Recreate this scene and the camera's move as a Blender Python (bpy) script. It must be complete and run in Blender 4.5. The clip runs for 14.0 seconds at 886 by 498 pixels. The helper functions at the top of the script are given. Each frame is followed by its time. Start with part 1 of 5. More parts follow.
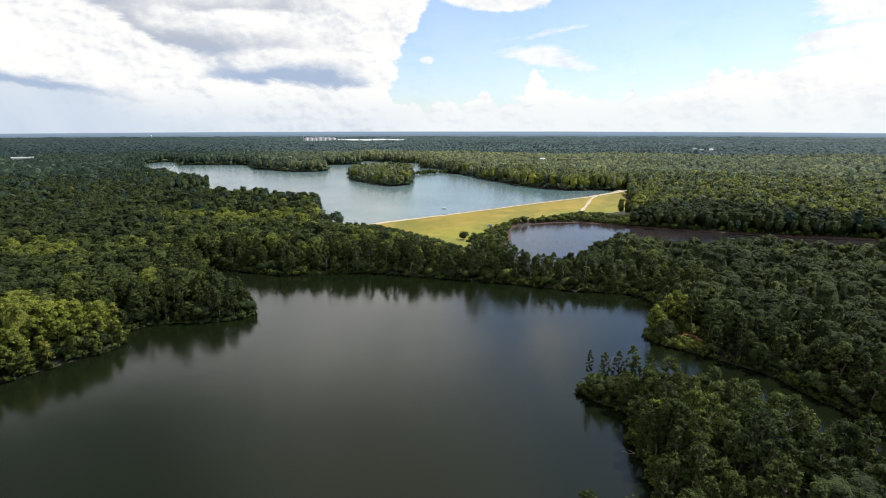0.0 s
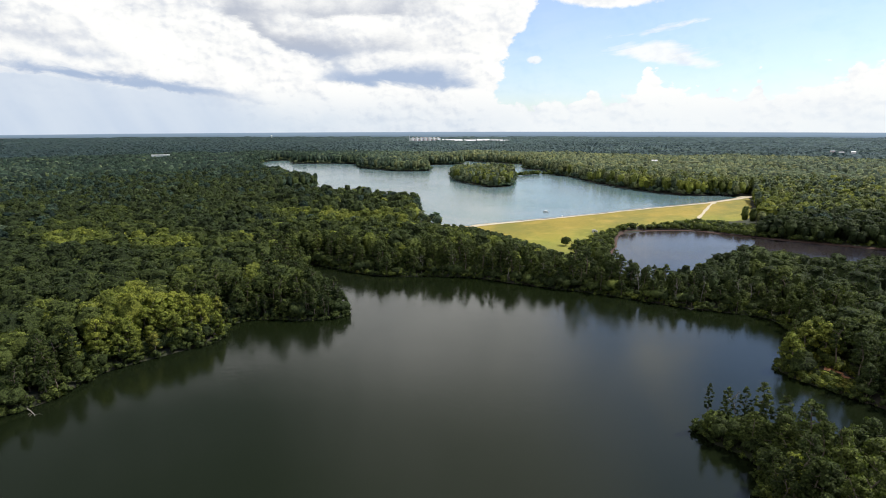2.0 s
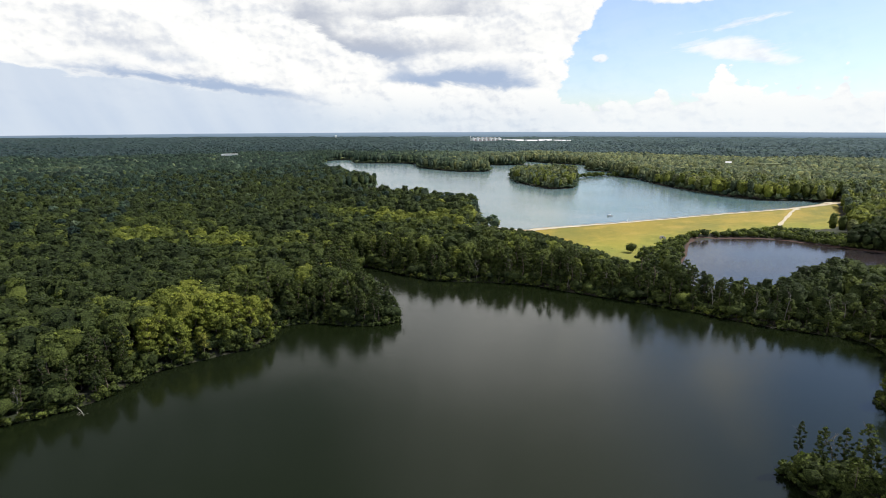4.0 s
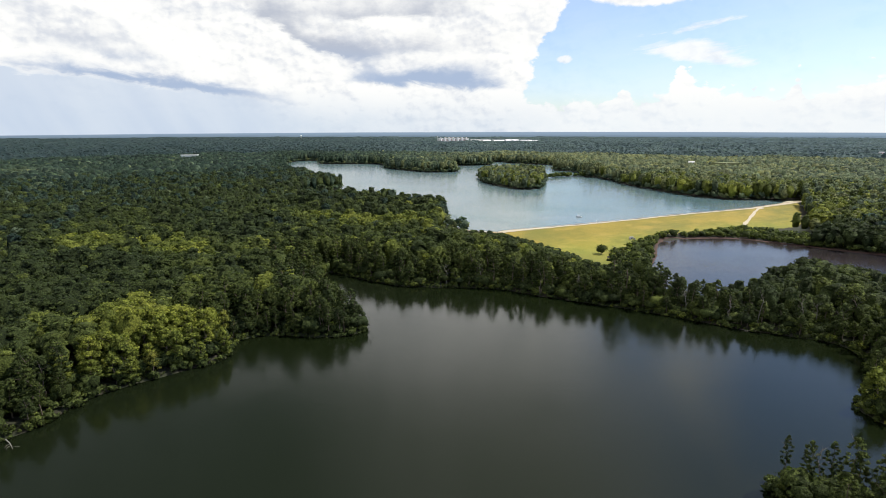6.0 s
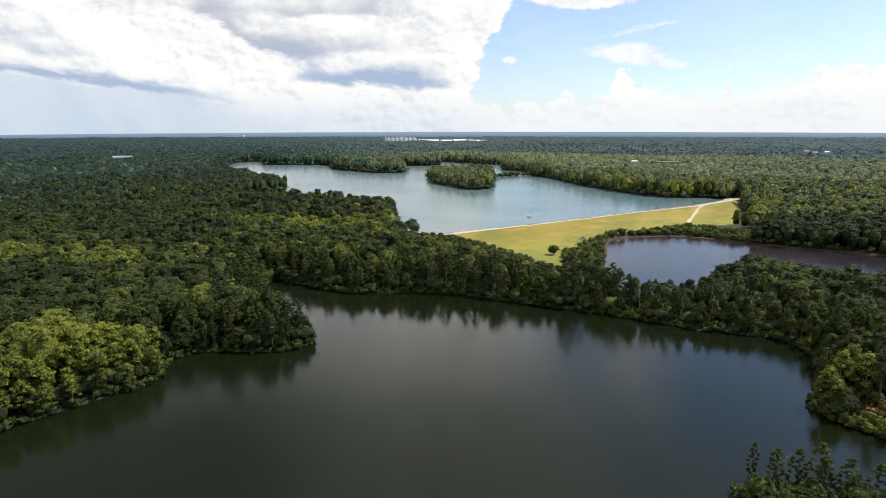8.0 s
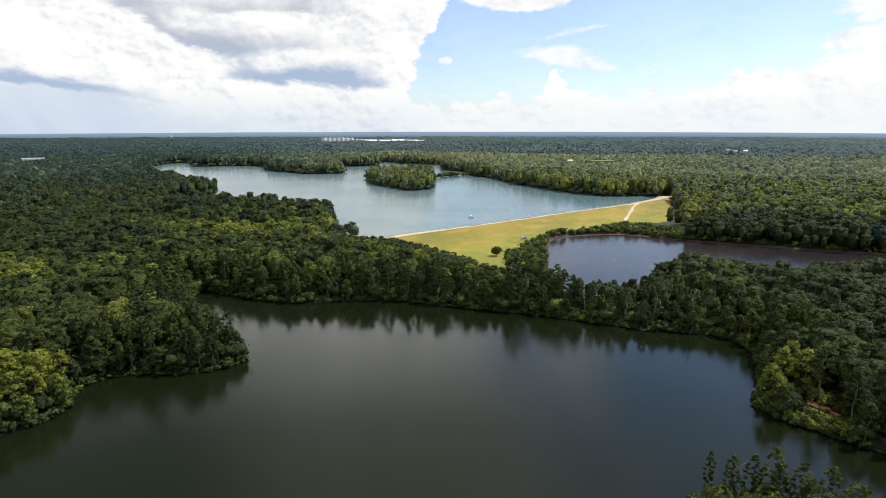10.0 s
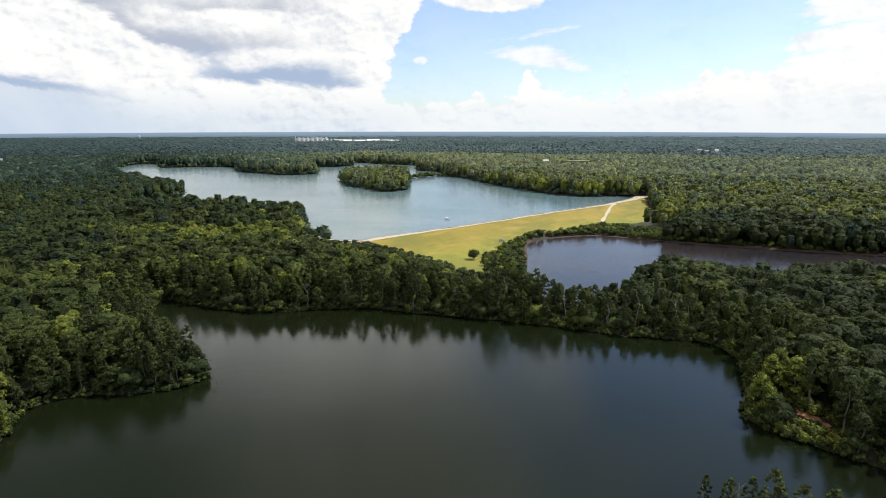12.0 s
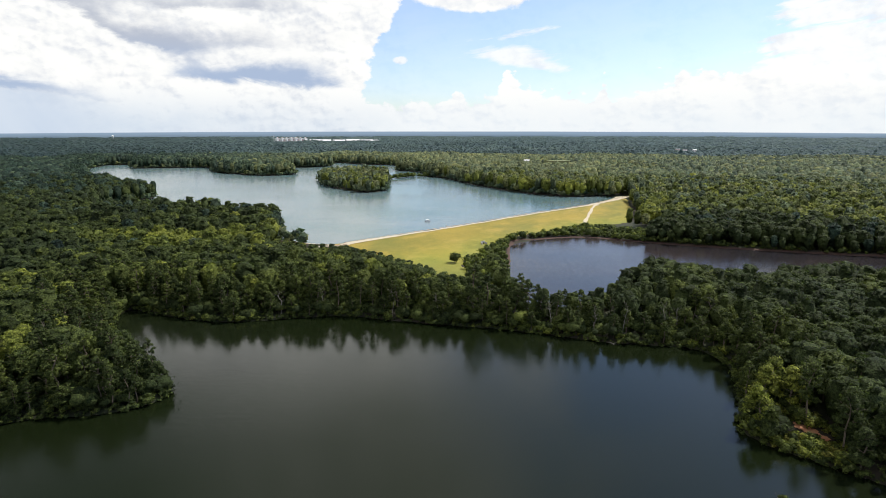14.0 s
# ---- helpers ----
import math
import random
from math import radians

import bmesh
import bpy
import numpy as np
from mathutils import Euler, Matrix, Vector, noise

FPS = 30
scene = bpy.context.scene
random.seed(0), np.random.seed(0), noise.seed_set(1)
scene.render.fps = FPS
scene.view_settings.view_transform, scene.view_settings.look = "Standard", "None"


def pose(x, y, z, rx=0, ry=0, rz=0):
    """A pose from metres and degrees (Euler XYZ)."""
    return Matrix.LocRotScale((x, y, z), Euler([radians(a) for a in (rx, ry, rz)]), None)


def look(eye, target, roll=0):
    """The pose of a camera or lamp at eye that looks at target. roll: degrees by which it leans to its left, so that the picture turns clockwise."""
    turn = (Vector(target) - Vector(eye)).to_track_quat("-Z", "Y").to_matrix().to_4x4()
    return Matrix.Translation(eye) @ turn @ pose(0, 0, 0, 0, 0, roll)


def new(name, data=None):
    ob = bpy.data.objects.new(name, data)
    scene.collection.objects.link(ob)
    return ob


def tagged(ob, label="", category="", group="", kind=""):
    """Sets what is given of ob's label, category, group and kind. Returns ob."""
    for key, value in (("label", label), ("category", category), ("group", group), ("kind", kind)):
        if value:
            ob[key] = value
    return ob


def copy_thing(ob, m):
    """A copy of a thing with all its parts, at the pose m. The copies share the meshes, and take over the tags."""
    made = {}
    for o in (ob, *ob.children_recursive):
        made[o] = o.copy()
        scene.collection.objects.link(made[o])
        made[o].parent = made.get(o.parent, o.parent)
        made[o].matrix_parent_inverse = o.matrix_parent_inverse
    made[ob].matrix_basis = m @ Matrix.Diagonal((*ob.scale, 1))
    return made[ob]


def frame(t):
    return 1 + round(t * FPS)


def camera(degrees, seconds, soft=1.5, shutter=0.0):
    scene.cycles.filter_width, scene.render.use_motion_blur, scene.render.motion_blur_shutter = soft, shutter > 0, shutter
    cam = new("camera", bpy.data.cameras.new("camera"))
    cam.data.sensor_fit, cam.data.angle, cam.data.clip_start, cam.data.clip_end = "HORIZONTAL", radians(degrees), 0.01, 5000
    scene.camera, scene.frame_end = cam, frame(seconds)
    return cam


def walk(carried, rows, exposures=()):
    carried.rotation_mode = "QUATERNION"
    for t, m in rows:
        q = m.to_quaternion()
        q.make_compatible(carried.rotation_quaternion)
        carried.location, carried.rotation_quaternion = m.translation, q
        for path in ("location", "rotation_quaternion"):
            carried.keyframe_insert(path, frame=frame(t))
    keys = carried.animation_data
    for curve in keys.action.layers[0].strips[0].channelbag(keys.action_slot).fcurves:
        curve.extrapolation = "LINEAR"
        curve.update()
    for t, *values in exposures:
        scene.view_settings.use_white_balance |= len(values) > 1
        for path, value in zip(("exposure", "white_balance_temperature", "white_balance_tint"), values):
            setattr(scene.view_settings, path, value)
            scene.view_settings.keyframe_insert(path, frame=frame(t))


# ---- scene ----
cam = camera(76.997, 14.0, soft=0.5)
PATH = [
    (0.0, pose(-0.00, 0.00, 75.00, 77.977, 0, -1.021)),
    (0.5, pose(0.12, 2.99, 74.97, 77.996, 0, 2.286)),
    (1.0, pose(0.24, 5.96, 74.94, 78.009, 0, 4.845)),
    (1.5, pose(0.34, 8.90, 74.90, 78.011, 0, 7.272)),
    (2.0, pose(0.39, 11.81, 74.85, 78.004, 0, 9.440)),
    (2.5, pose(0.37, 14.68, 74.81, 77.999, 0, 11.679)),
    (3.0, pose(0.28, 17.52, 74.75, 78.011, 0, 13.278)),
    (3.6, pose(0.02, 20.81, 74.74, 78.016, 0, 14.876)),
    (4.2, pose(-0.51, 23.91, 74.80, 78.009, 0, 15.709)),
    (4.9, pose(-1.32, 27.32, 74.89, 78.001, 0, 15.467)),
    (5.5, pose(-2.10, 30.09, 74.92, 78.006, 0, 14.011)),
    (6.0, pose(-2.74, 32.35, 74.91, 78.018, 0, 12.292)),
    (6.5, pose(-3.37, 34.61, 74.89, 78.021, 0, 10.888)),
    (7.0, pose(-3.96, 36.88, 74.87, 78.005, 0, 9.628)),
    (7.5, pose(-4.50, 39.16, 74.86, 78.017, 0, 8.267)),
    (8.0, pose(-5.02, 41.44, 74.83, 78.010, 0, 7.026)),
    (8.8, pose(-5.75, 45.11, 74.80, 78.004, 0, 4.647)),
    (9.7, pose(-6.25, 49.32, 74.78, 78.005, 0, 1.693)),
    (10.5, pose(-6.33, 53.17, 74.80, 78.006, 0, -0.360)),
    (11.0, pose(-6.25, 55.62, 74.81, 78.004, 0, -1.056)),
    (11.5, pose(-6.13, 58.08, 74.85, 78.010, 0, -1.435)),
    (12.0, pose(-5.98, 60.53, 74.90, 77.994, 0, -1.668)),
    (12.5, pose(-5.81, 62.97, 74.92, 77.974, 0, -1.902)),
    (13.0, pose(-5.64, 65.39, 74.93, 77.980, 0, -2.363)),
    (13.5, pose(-5.47, 67.80, 74.91, 77.985, 0, -3.097)),
    (14.0, pose(-5.30, 70.21, 74.85, 77.978, 0, -3.647)),
]
walk(cam, PATH)

# ---- light: a bright, broken summer sky and one sun ----
SUN_AZ = radians(62)      # clockwise from +y
SUN_EL = radians(52)
sun_way = Vector((math.sin(SUN_AZ) * math.cos(SUN_EL), math.cos(SUN_AZ) * math.cos(SUN_EL), math.sin(SUN_EL)))
sun = new("sun", bpy.data.lights.new("sun", "SUN"))
sun.data.energy, sun.data.angle, sun.data.color = 4.7, radians(0.6), (1.0, 0.95, 0.86)
sun.matrix_world = look(sun_way * 900, (0, 0, 0))


class Nodes:
    """Short hand for building node trees."""

    def __init__(self, tree):
        self.tree = tree
        tree.nodes.clear()

    def add(self, kind, **inputs):
        n = self.tree.nodes.new(kind)
        for k, v in inputs.items():
            self.put(n, k, v)
        return n

    def put(self, n, key, v):
        sock = n.inputs[int(key[1:])] if key[0] == "i" and key[1:].isdigit() else n.inputs[key.replace("_", " ")]
        if isinstance(v, bpy.types.NodeSocket):
            self.tree.links.new(v, sock)
        else:
            sock.default_value = v

    def math(self, op, a, b=0.0, c=0.0, clamp=False):
        n = self.add("ShaderNodeMath", i0=a, i1=b, i2=c)
        n.operation, n.use_clamp = op, clamp
        return n.outputs[0]

    def ramp(self, v, lo, hi, a=0.0, b=1.0, smooth=True):
        n = self.add("ShaderNodeMapRange", Value=v)
        n.interpolation_type = "SMOOTHSTEP" if smooth else "LINEAR"
        for k, x in zip((1, 2, 3, 4), (lo, hi, a, b)):
            self.put(n, "i%d" % k, x)
        return n.outputs[0]

    def mix(self, f, a, b, blend="MIX"):
        n = self.tree.nodes.new("ShaderNodeMix")
        n.data_type, n.blend_type = "RGBA", blend
        self.put(n, "i0", f), self.put(n, "i6", a), self.put(n, "i7", b)
        return n.outputs[2]

    def noise(self, vec, scale, detail=4.0, rough=0.55, lac=2.0, dist=0.0):
        n = self.add("ShaderNodeTexNoise", Scale=scale, Detail=detail, Roughness=rough, Lacunarity=lac, Distortion=dist)
        if vec is not None:
            self.put(n, "Vector", vec)
        return n.outputs[0]

    def vec(self, x, y, z=0.0):
        return self.add("ShaderNodeCombineXYZ", X=x, Y=y, Z=z).outputs[0]

    def scaled(self, v, s):
        n = self.add("ShaderNodeMapping", Vector=v)
        n.inputs["Scale"].default_value = s
        return n.outputs[0]


def build_sky():
    world = bpy.data.worlds.new("sky")
    scene.world = world
    world.use_nodes = True
    k = Nodes(world.node_tree)
    m = k.math
    way = k.add("ShaderNodeSeparateXYZ", Vector=k.add("ShaderNodeTexCoord").outputs["Generated"])
    x, y, z = way.outputs
    az = m("MULTIPLY", m("ARCTAN2", x, y), 180 / math.pi)
    el = m("MULTIPLY", m("ARCSINE", z), 180 / math.pi)
    sky = k.add("ShaderNodeTexSky")
    sky.sky_type, sky.sun_disc = "NISHITA", False
    sky.sun_elevation, sky.sun_rotation = SUN_EL, SUN_AZ
    sky.air_density, sky.dust_density, sky.ozone_density = 1.0, 0.6, 1.5
    blue = k.mix(1.0, sky.outputs[0], (SKY_GAIN * 0.90, SKY_GAIN * 0.965, SKY_GAIN * 1.10, 1), "MULTIPLY")

    drift = k.vec(az, m("MULTIPLY", el, 2.2))
    az_w = m("ADD", az, m("MULTIPLY", m("SUBTRACT", k.noise(drift, 0.17, 5, 0.6), 0.5), 9.0))
    el_w = m("ADD", el, m("MULTIPLY", m("SUBTRACT", k.noise(k.scaled(drift, (1, 1, 1)), 0.26, 6, 0.62, 2.0, 0.6), 0.5), 2.0))

    def bump(a0, e0, sa, se, tilt=0.0):
        da = m("SUBTRACT", az, a0)
        de = m("SUBTRACT", m("SUBTRACT", el, e0), m("MULTIPLY", da, tilt))
        q = m("ADD", m("POWER", m("ABSOLUTE", m("DIVIDE", da, sa)), 2.0), m("POWER", m("ABSOLUTE", m("DIVIDE", de, se)), 2.0))
        return m("EXPONENT", m("MULTIPLY", q, -1.0))

    def total(items):
        s = items[0]
        for i in items[1:]:
            s = m("ADD", s, i)
        return s

    flat = k.vec(az, m("MULTIPLY", el, 1.35))
    puff = m("SUBTRACT", k.noise(flat, 0.30, 9, 0.62), 0.5)
    fine = m("SUBTRACT", k.noise(flat, 0.9, 6, 0.6), 0.5)
    soft = m("SUBTRACT", k.noise(flat, 0.11, 5, 0.55), 0.5)
    streak = m("SUBTRACT", k.noise(k.vec(m("MULTIPLY", az, 0.22), m("ADD", el, m("MULTIPLY", az, -0.13))), 0.9, 7, 0.6, 2.0, 0.4), 0.5)

    def heaps(v, scale):
        """Rounded heads of cloud: distance from the middle of each."""
        n = k.add("ShaderNodeTexVoronoi", Vector=v, Scale=scale, Detail=2.0, Roughness=0.55, Randomness=1.0)
        n.feature, n.normalize = "SMOOTH_F1", True
        n.inputs["Smoothness"].default_value = 0.35
        return n.outputs["Distance"]

    curl = k.vec(m("ADD", az, m("MULTIPLY", puff, 2.2)), m("MULTIPLY", m("ADD", el, m("MULTIPLY", fine, 0.8)), 1.5))
    curl_on = k.vec(m("ADD", m("ADD", az, 0.30), m("MULTIPLY", puff, 2.2)), m("MULTIPLY", m("ADD", m("ADD", el, 0.34), m("MULTIPLY", fine, 0.8)), 1.5))
    knob = heaps(curl, 0.62)
    relit = m("SUBTRACT", heaps(curl_on, 0.62), knob)
    lump = total([m("MULTIPLY", puff, 1.25), m("MULTIPLY", fine, 0.3), m("MULTIPLY", m("SUBTRACT", 0.28, knob), 0.9)])
    # the same heaps sampled nearer the sun: the difference models their lit and shaded sides
    toward = k.vec(m("ADD", az, 1.6), m("MULTIPLY", m("ADD", el, 1.5), 1.35))
    shade = m("SUBTRACT", k.noise(toward, 0.12, 7, 0.52), k.noise(flat, 0.12, 7, 0.52))

    # low bank of cumulus along the whole horizon
    bank_top = total([2.9, m("MULTIPLY", soft, 2.6)] + [m("MULTIPLY", bump(a0, 0, sa, 90), much) for a0, sa, much in (
        (9.9, 1.2, 2.6), (5.0, 0.9, 1.1), (12.3, 1.4, 1.3), (15.5, 1.6, 0.8), (19.2, 0.5, 1.5), (25.5, 3.6, 1.8), (34, 6, 2.4))])
    bank = k.ramp(total([m("SUBTRACT", bank_top, el), m("MULTIPLY", lump, 3.4)]), -0.2, 0.35)
    # the great cumulus
    edge = total([-3.5, m("MULTIPLY", m("MAXIMUM", m("SUBTRACT", el, 6.5), 0.0), 0.62), m("MULTIPLY", lump, 3.2)])
    loose = k.ramp(el, 13, 26, 0.0, 13.0)
    great = k.ramp(m("SUBTRACT", edge, az), m("SUBTRACT", -0.25, loose), m("ADD", 0.5, loose))
    # single clouds over the blue
    top = k.ramp(total([bump(6.4, 12.6, 5.2, 1.45), m("MULTIPLY", lump, 0.35)]), 0.22, 0.40)
    wisp = k.ramp(total([m("MULTIPLY", bump(9.6, 7.3, 4.4, 1.1, -0.05), 1.0), m("MULTIPLY", bump(14.0, 5.9, 3.2, 0.7, -0.1), 0.9), m("MULTIPLY", bump(12.0, 9.2, 5.5, 0.45, 0.12), 0.62),
                         m("MULTIPLY", streak, 1.7), m("MULTIPLY", puff, 0.5)]), 0.28, 0.95, 0, 0.9)
    dot = k.ramp(total([bump(-0.5, 6.7, 1.0, 0.55), m("MULTIPLY", lump, 0.7)]), 0.4, 0.8, 0, 0.85)
    fan = k.ramp(total([m("MULTIPLY", m("MULTIPLY", k.ramp(az, 27.5, 36), k.ramp(el, 24, 15)), 1.15), m("MULTIPLY", streak, 1.9), m("MULTIPLY", k.ramp(el, 5, 9), -0.25)]), 0.45, 0.85, 0, 0.95)
    rest = k.ramp(total([m("MULTIPLY", soft, 2.4), m("MULTIPLY", puff, 0.9)]), -0.14, 0.34, 0.0, 0.9)
    rest = m("MULTIPLY", rest, k.ramp(az, 8, 34, 1.0, 0.12))
    rest = m("MULTIPLY", rest, m("MAXIMUM", k.ramp(el, 15, 20), k.ramp(m("ABSOLUTE", az), 44, 52)))
    cover = bank
    over = m("MULTIPLY", m("MULTIPLY", k.ramp(el, 13, 19), k.ramp(az, -2, -26)), m("MULTIPLY", k.ramp(az, -120, -80), 0.92))
    for c in (great, top, wisp, dot, fan, rest, over):
        cover = m("MAXIMUM", cover, c)
    thin = m("MULTIPLY", k.ramp(m("ADD", streak, soft), -0.4, 0.5, 0.75, 1.25), k.ramp(el, 26, 3, 0.04, 0.22))
    cover = m("MAXIMUM", cover, thin)

    # grey bellies inside the cumulus, flat below and billowing above
    def belly_of(a0, base, wide, high, tilt):
        da = m("SUBTRACT", az_w, a0)
        de = m("SUBTRACT", m("SUBTRACT", el_w, base), m("MULTIPLY", da, tilt))
        rise = m("EXPONENT", m("MULTIPLY", m("POWER", m("ABSOLUTE", m("DIVIDE", de, high)), 2.0), -1.0))
        across = m("EXPONENT", m("MULTIPLY", m("POWER", m("ABSOLUTE", m("DIVIDE", da, wide)), 2.6), -1.0))
        return m("MULTIPLY", m("MULTIPLY", rise, across), k.ramp(de, -0.62, 0.28))

    belly = total([m("MULTIPLY", belly_of(a0, base, wide, high, tilt), much) for a0, base, wide, high, tilt, much in (
        (-39.0, 4.00, 11.5, 0.95, -0.115, 1.00), (-41.0, 6.20, 6.5, 1.20, -0.12, 0.42), (-17.5, 10.7, 7.5, 2.20, 0.03, 0.72), (-26.0, 8.80, 5.2, 2.30, -0.44, 0.74),
        (-20.6, 7.00, 4.0, 1.30, -0.05, 0.55), (-15.6, 7.60, 4.2, 1.50, -0.02, 0.52), (-17.6, 4.70, 5.4, 1.30, 0.0, 0.85), (-12.6, 4.60, 3.0, 2.00, 0.0, 0.55),
        (-9.2, 4.15, 3.2, 2.40, 0.0, 0.72), (-8.4, 7.90, 3.6, 2.00, 0.0, 0.20))]
        + [m("MULTIPLY", k.ramp(el, 22, 30), 0.4)])
    inside = k.ramp(az, 2, -8)
    rough_sky = m("MAXIMUM", inside, k.ramp(el, 14, 18))
    belly = k.ramp(total([m("MULTIPLY", belly, 1.25), m("MULTIPLY", total([m("MULTIPLY", puff, 0.95), m("MULTIPLY", fine, 0.30), m("MULTIPLY", shade, 1.0)]), rough_sky)]), 0.06, 1.16)
    head = k.vec(m("ADD", az, 0.45), m("MULTIPLY", m("ADD", el, 0.5), 1.35))
    heads = m("SUBTRACT", k.noise(head, 0.42, 6, 0.55), k.noise(flat, 0.42, 6, 0.55))
    lit = k.ramp(total([m("MULTIPLY", shade, -1.0), m("MULTIPLY", heads, -0.5), m("MULTIPLY", relit, 0.75), m("MULTIPLY", fine, 0.18), m("MULTIPLY", puff, 0.3)]), -0.33, 0.07)
    white = k.mix(lit, k.mix(inside, (0.84, 0.875, 0.92, 1), (0.72, 0.755, 0.82, 1)), k.mix(m("MULTIPLY", k.ramp(el, 12, 17), k.ramp(az, 20, 2)), (1.02, 1.02, 1.00, 1), (1.40, 1.39, 1.36, 1)))
    cloud = k.mix(belly, white, k.mix(k.ramp(el, 5, 9), (0.42, 0.52, 0.70, 1), (0.50, 0.54, 0.63, 1)))
    # overhead the clouds show their grey undersides, darkest under the great cloud
    grey = m("MULTIPLY", k.ramp(el, 21, 30), k.ramp(m("ABSOLUTE", m("ADD", az, 50)), 75, 45))
    cloud = k.mix(grey, cloud, k.mix(k.ramp(puff, -0.25, 0.25), (0.52, 0.54, 0.54, 1), (0.76, 0.77, 0.76, 1)))
    under = m("MULTIPLY", k.ramp(el, 17, 25), k.ramp(az, -12, -32))
    under = m("MULTIPLY", under, k.ramp(az, -120, -80))
    cloud = k.mix(under, cloud, k.mix(k.ramp(puff, -0.2, 0.2), (0.13, 0.16, 0.18, 1), (0.22, 0.26, 0.28, 1)))
    # the hazy foot of the sky
    veil = m("MULTIPLY", k.ramp(el, 4.6, 0.2), total([0.5, m("MULTIPLY", k.ramp(az, -6, -32), 0.3), m("MULTIPLY", puff, 0.6)]))
    cloud = k.mix(veil, cloud, k.mix(inside, (0.78, 0.86, 0.93, 1), (0.62, 0.72, 0.84, 1)))
    # rain falling from the long dark base
    base_line = m("ADD", 3.95, m("MULTIPLY", m("ADD", az_w, 39.0), -0.115))
    fall = m("MULTIPLY", k.ramp(m("SUBTRACT", base_line, el_w), -0.05, 0.35), k.ramp(az, -24, -33))
    shaft = k.noise(k.vec(m("ADD", az, m("MULTIPLY", el, 0.5)), m("MULTIPLY", el, 0.3)), 0.22, 3, 0.5)
    rain = k.mix(k.ramp(shaft, 0.35, 0.65), (0.57, 0.67, 0.82, 1), (0.66, 0.745, 0.86, 1))
    cloud = k.mix(m("MULTIPLY", fall, 0.85), cloud, rain)
    colour = k.mix(cover, blue, cloud)
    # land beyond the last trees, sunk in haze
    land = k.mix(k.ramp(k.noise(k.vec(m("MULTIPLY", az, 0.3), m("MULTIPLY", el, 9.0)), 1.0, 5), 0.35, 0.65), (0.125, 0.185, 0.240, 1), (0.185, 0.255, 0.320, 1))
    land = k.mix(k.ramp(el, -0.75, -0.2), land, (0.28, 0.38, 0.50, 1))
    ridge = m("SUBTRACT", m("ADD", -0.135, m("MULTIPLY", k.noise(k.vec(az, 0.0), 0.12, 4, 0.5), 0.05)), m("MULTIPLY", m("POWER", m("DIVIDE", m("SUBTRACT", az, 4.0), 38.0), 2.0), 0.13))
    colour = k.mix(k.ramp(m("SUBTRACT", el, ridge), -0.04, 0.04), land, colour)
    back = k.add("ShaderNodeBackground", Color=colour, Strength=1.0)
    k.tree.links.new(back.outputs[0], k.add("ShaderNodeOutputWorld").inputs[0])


SKY_GAIN = 0.15
build_sky()
scene.view_settings.exposure = 0.0


# ---- materials ----
def material(name, build, rough=0.85):
    mat = bpy.data.materials.new(name)
    mat.use_nodes = True
    k = Nodes(mat.node_tree)
    p = k.add("ShaderNodeBsdfPrincipled", Roughness=rough)
    out = k.add("ShaderNodeOutputMaterial")
    k.tree.links.new(p.outputs[0], out.inputs[0])
    k.out = out
    build(k, p)
    return mat


def relief(k, p, height, strength, distance):
    b = k.add("ShaderNodeBump", Height=height, Strength=strength, Distance=distance)
    k.put(p, "Normal", b.outputs[0])


def place_of(k):
    return k.add("ShaderNodeNewGeometry").outputs["Position"]


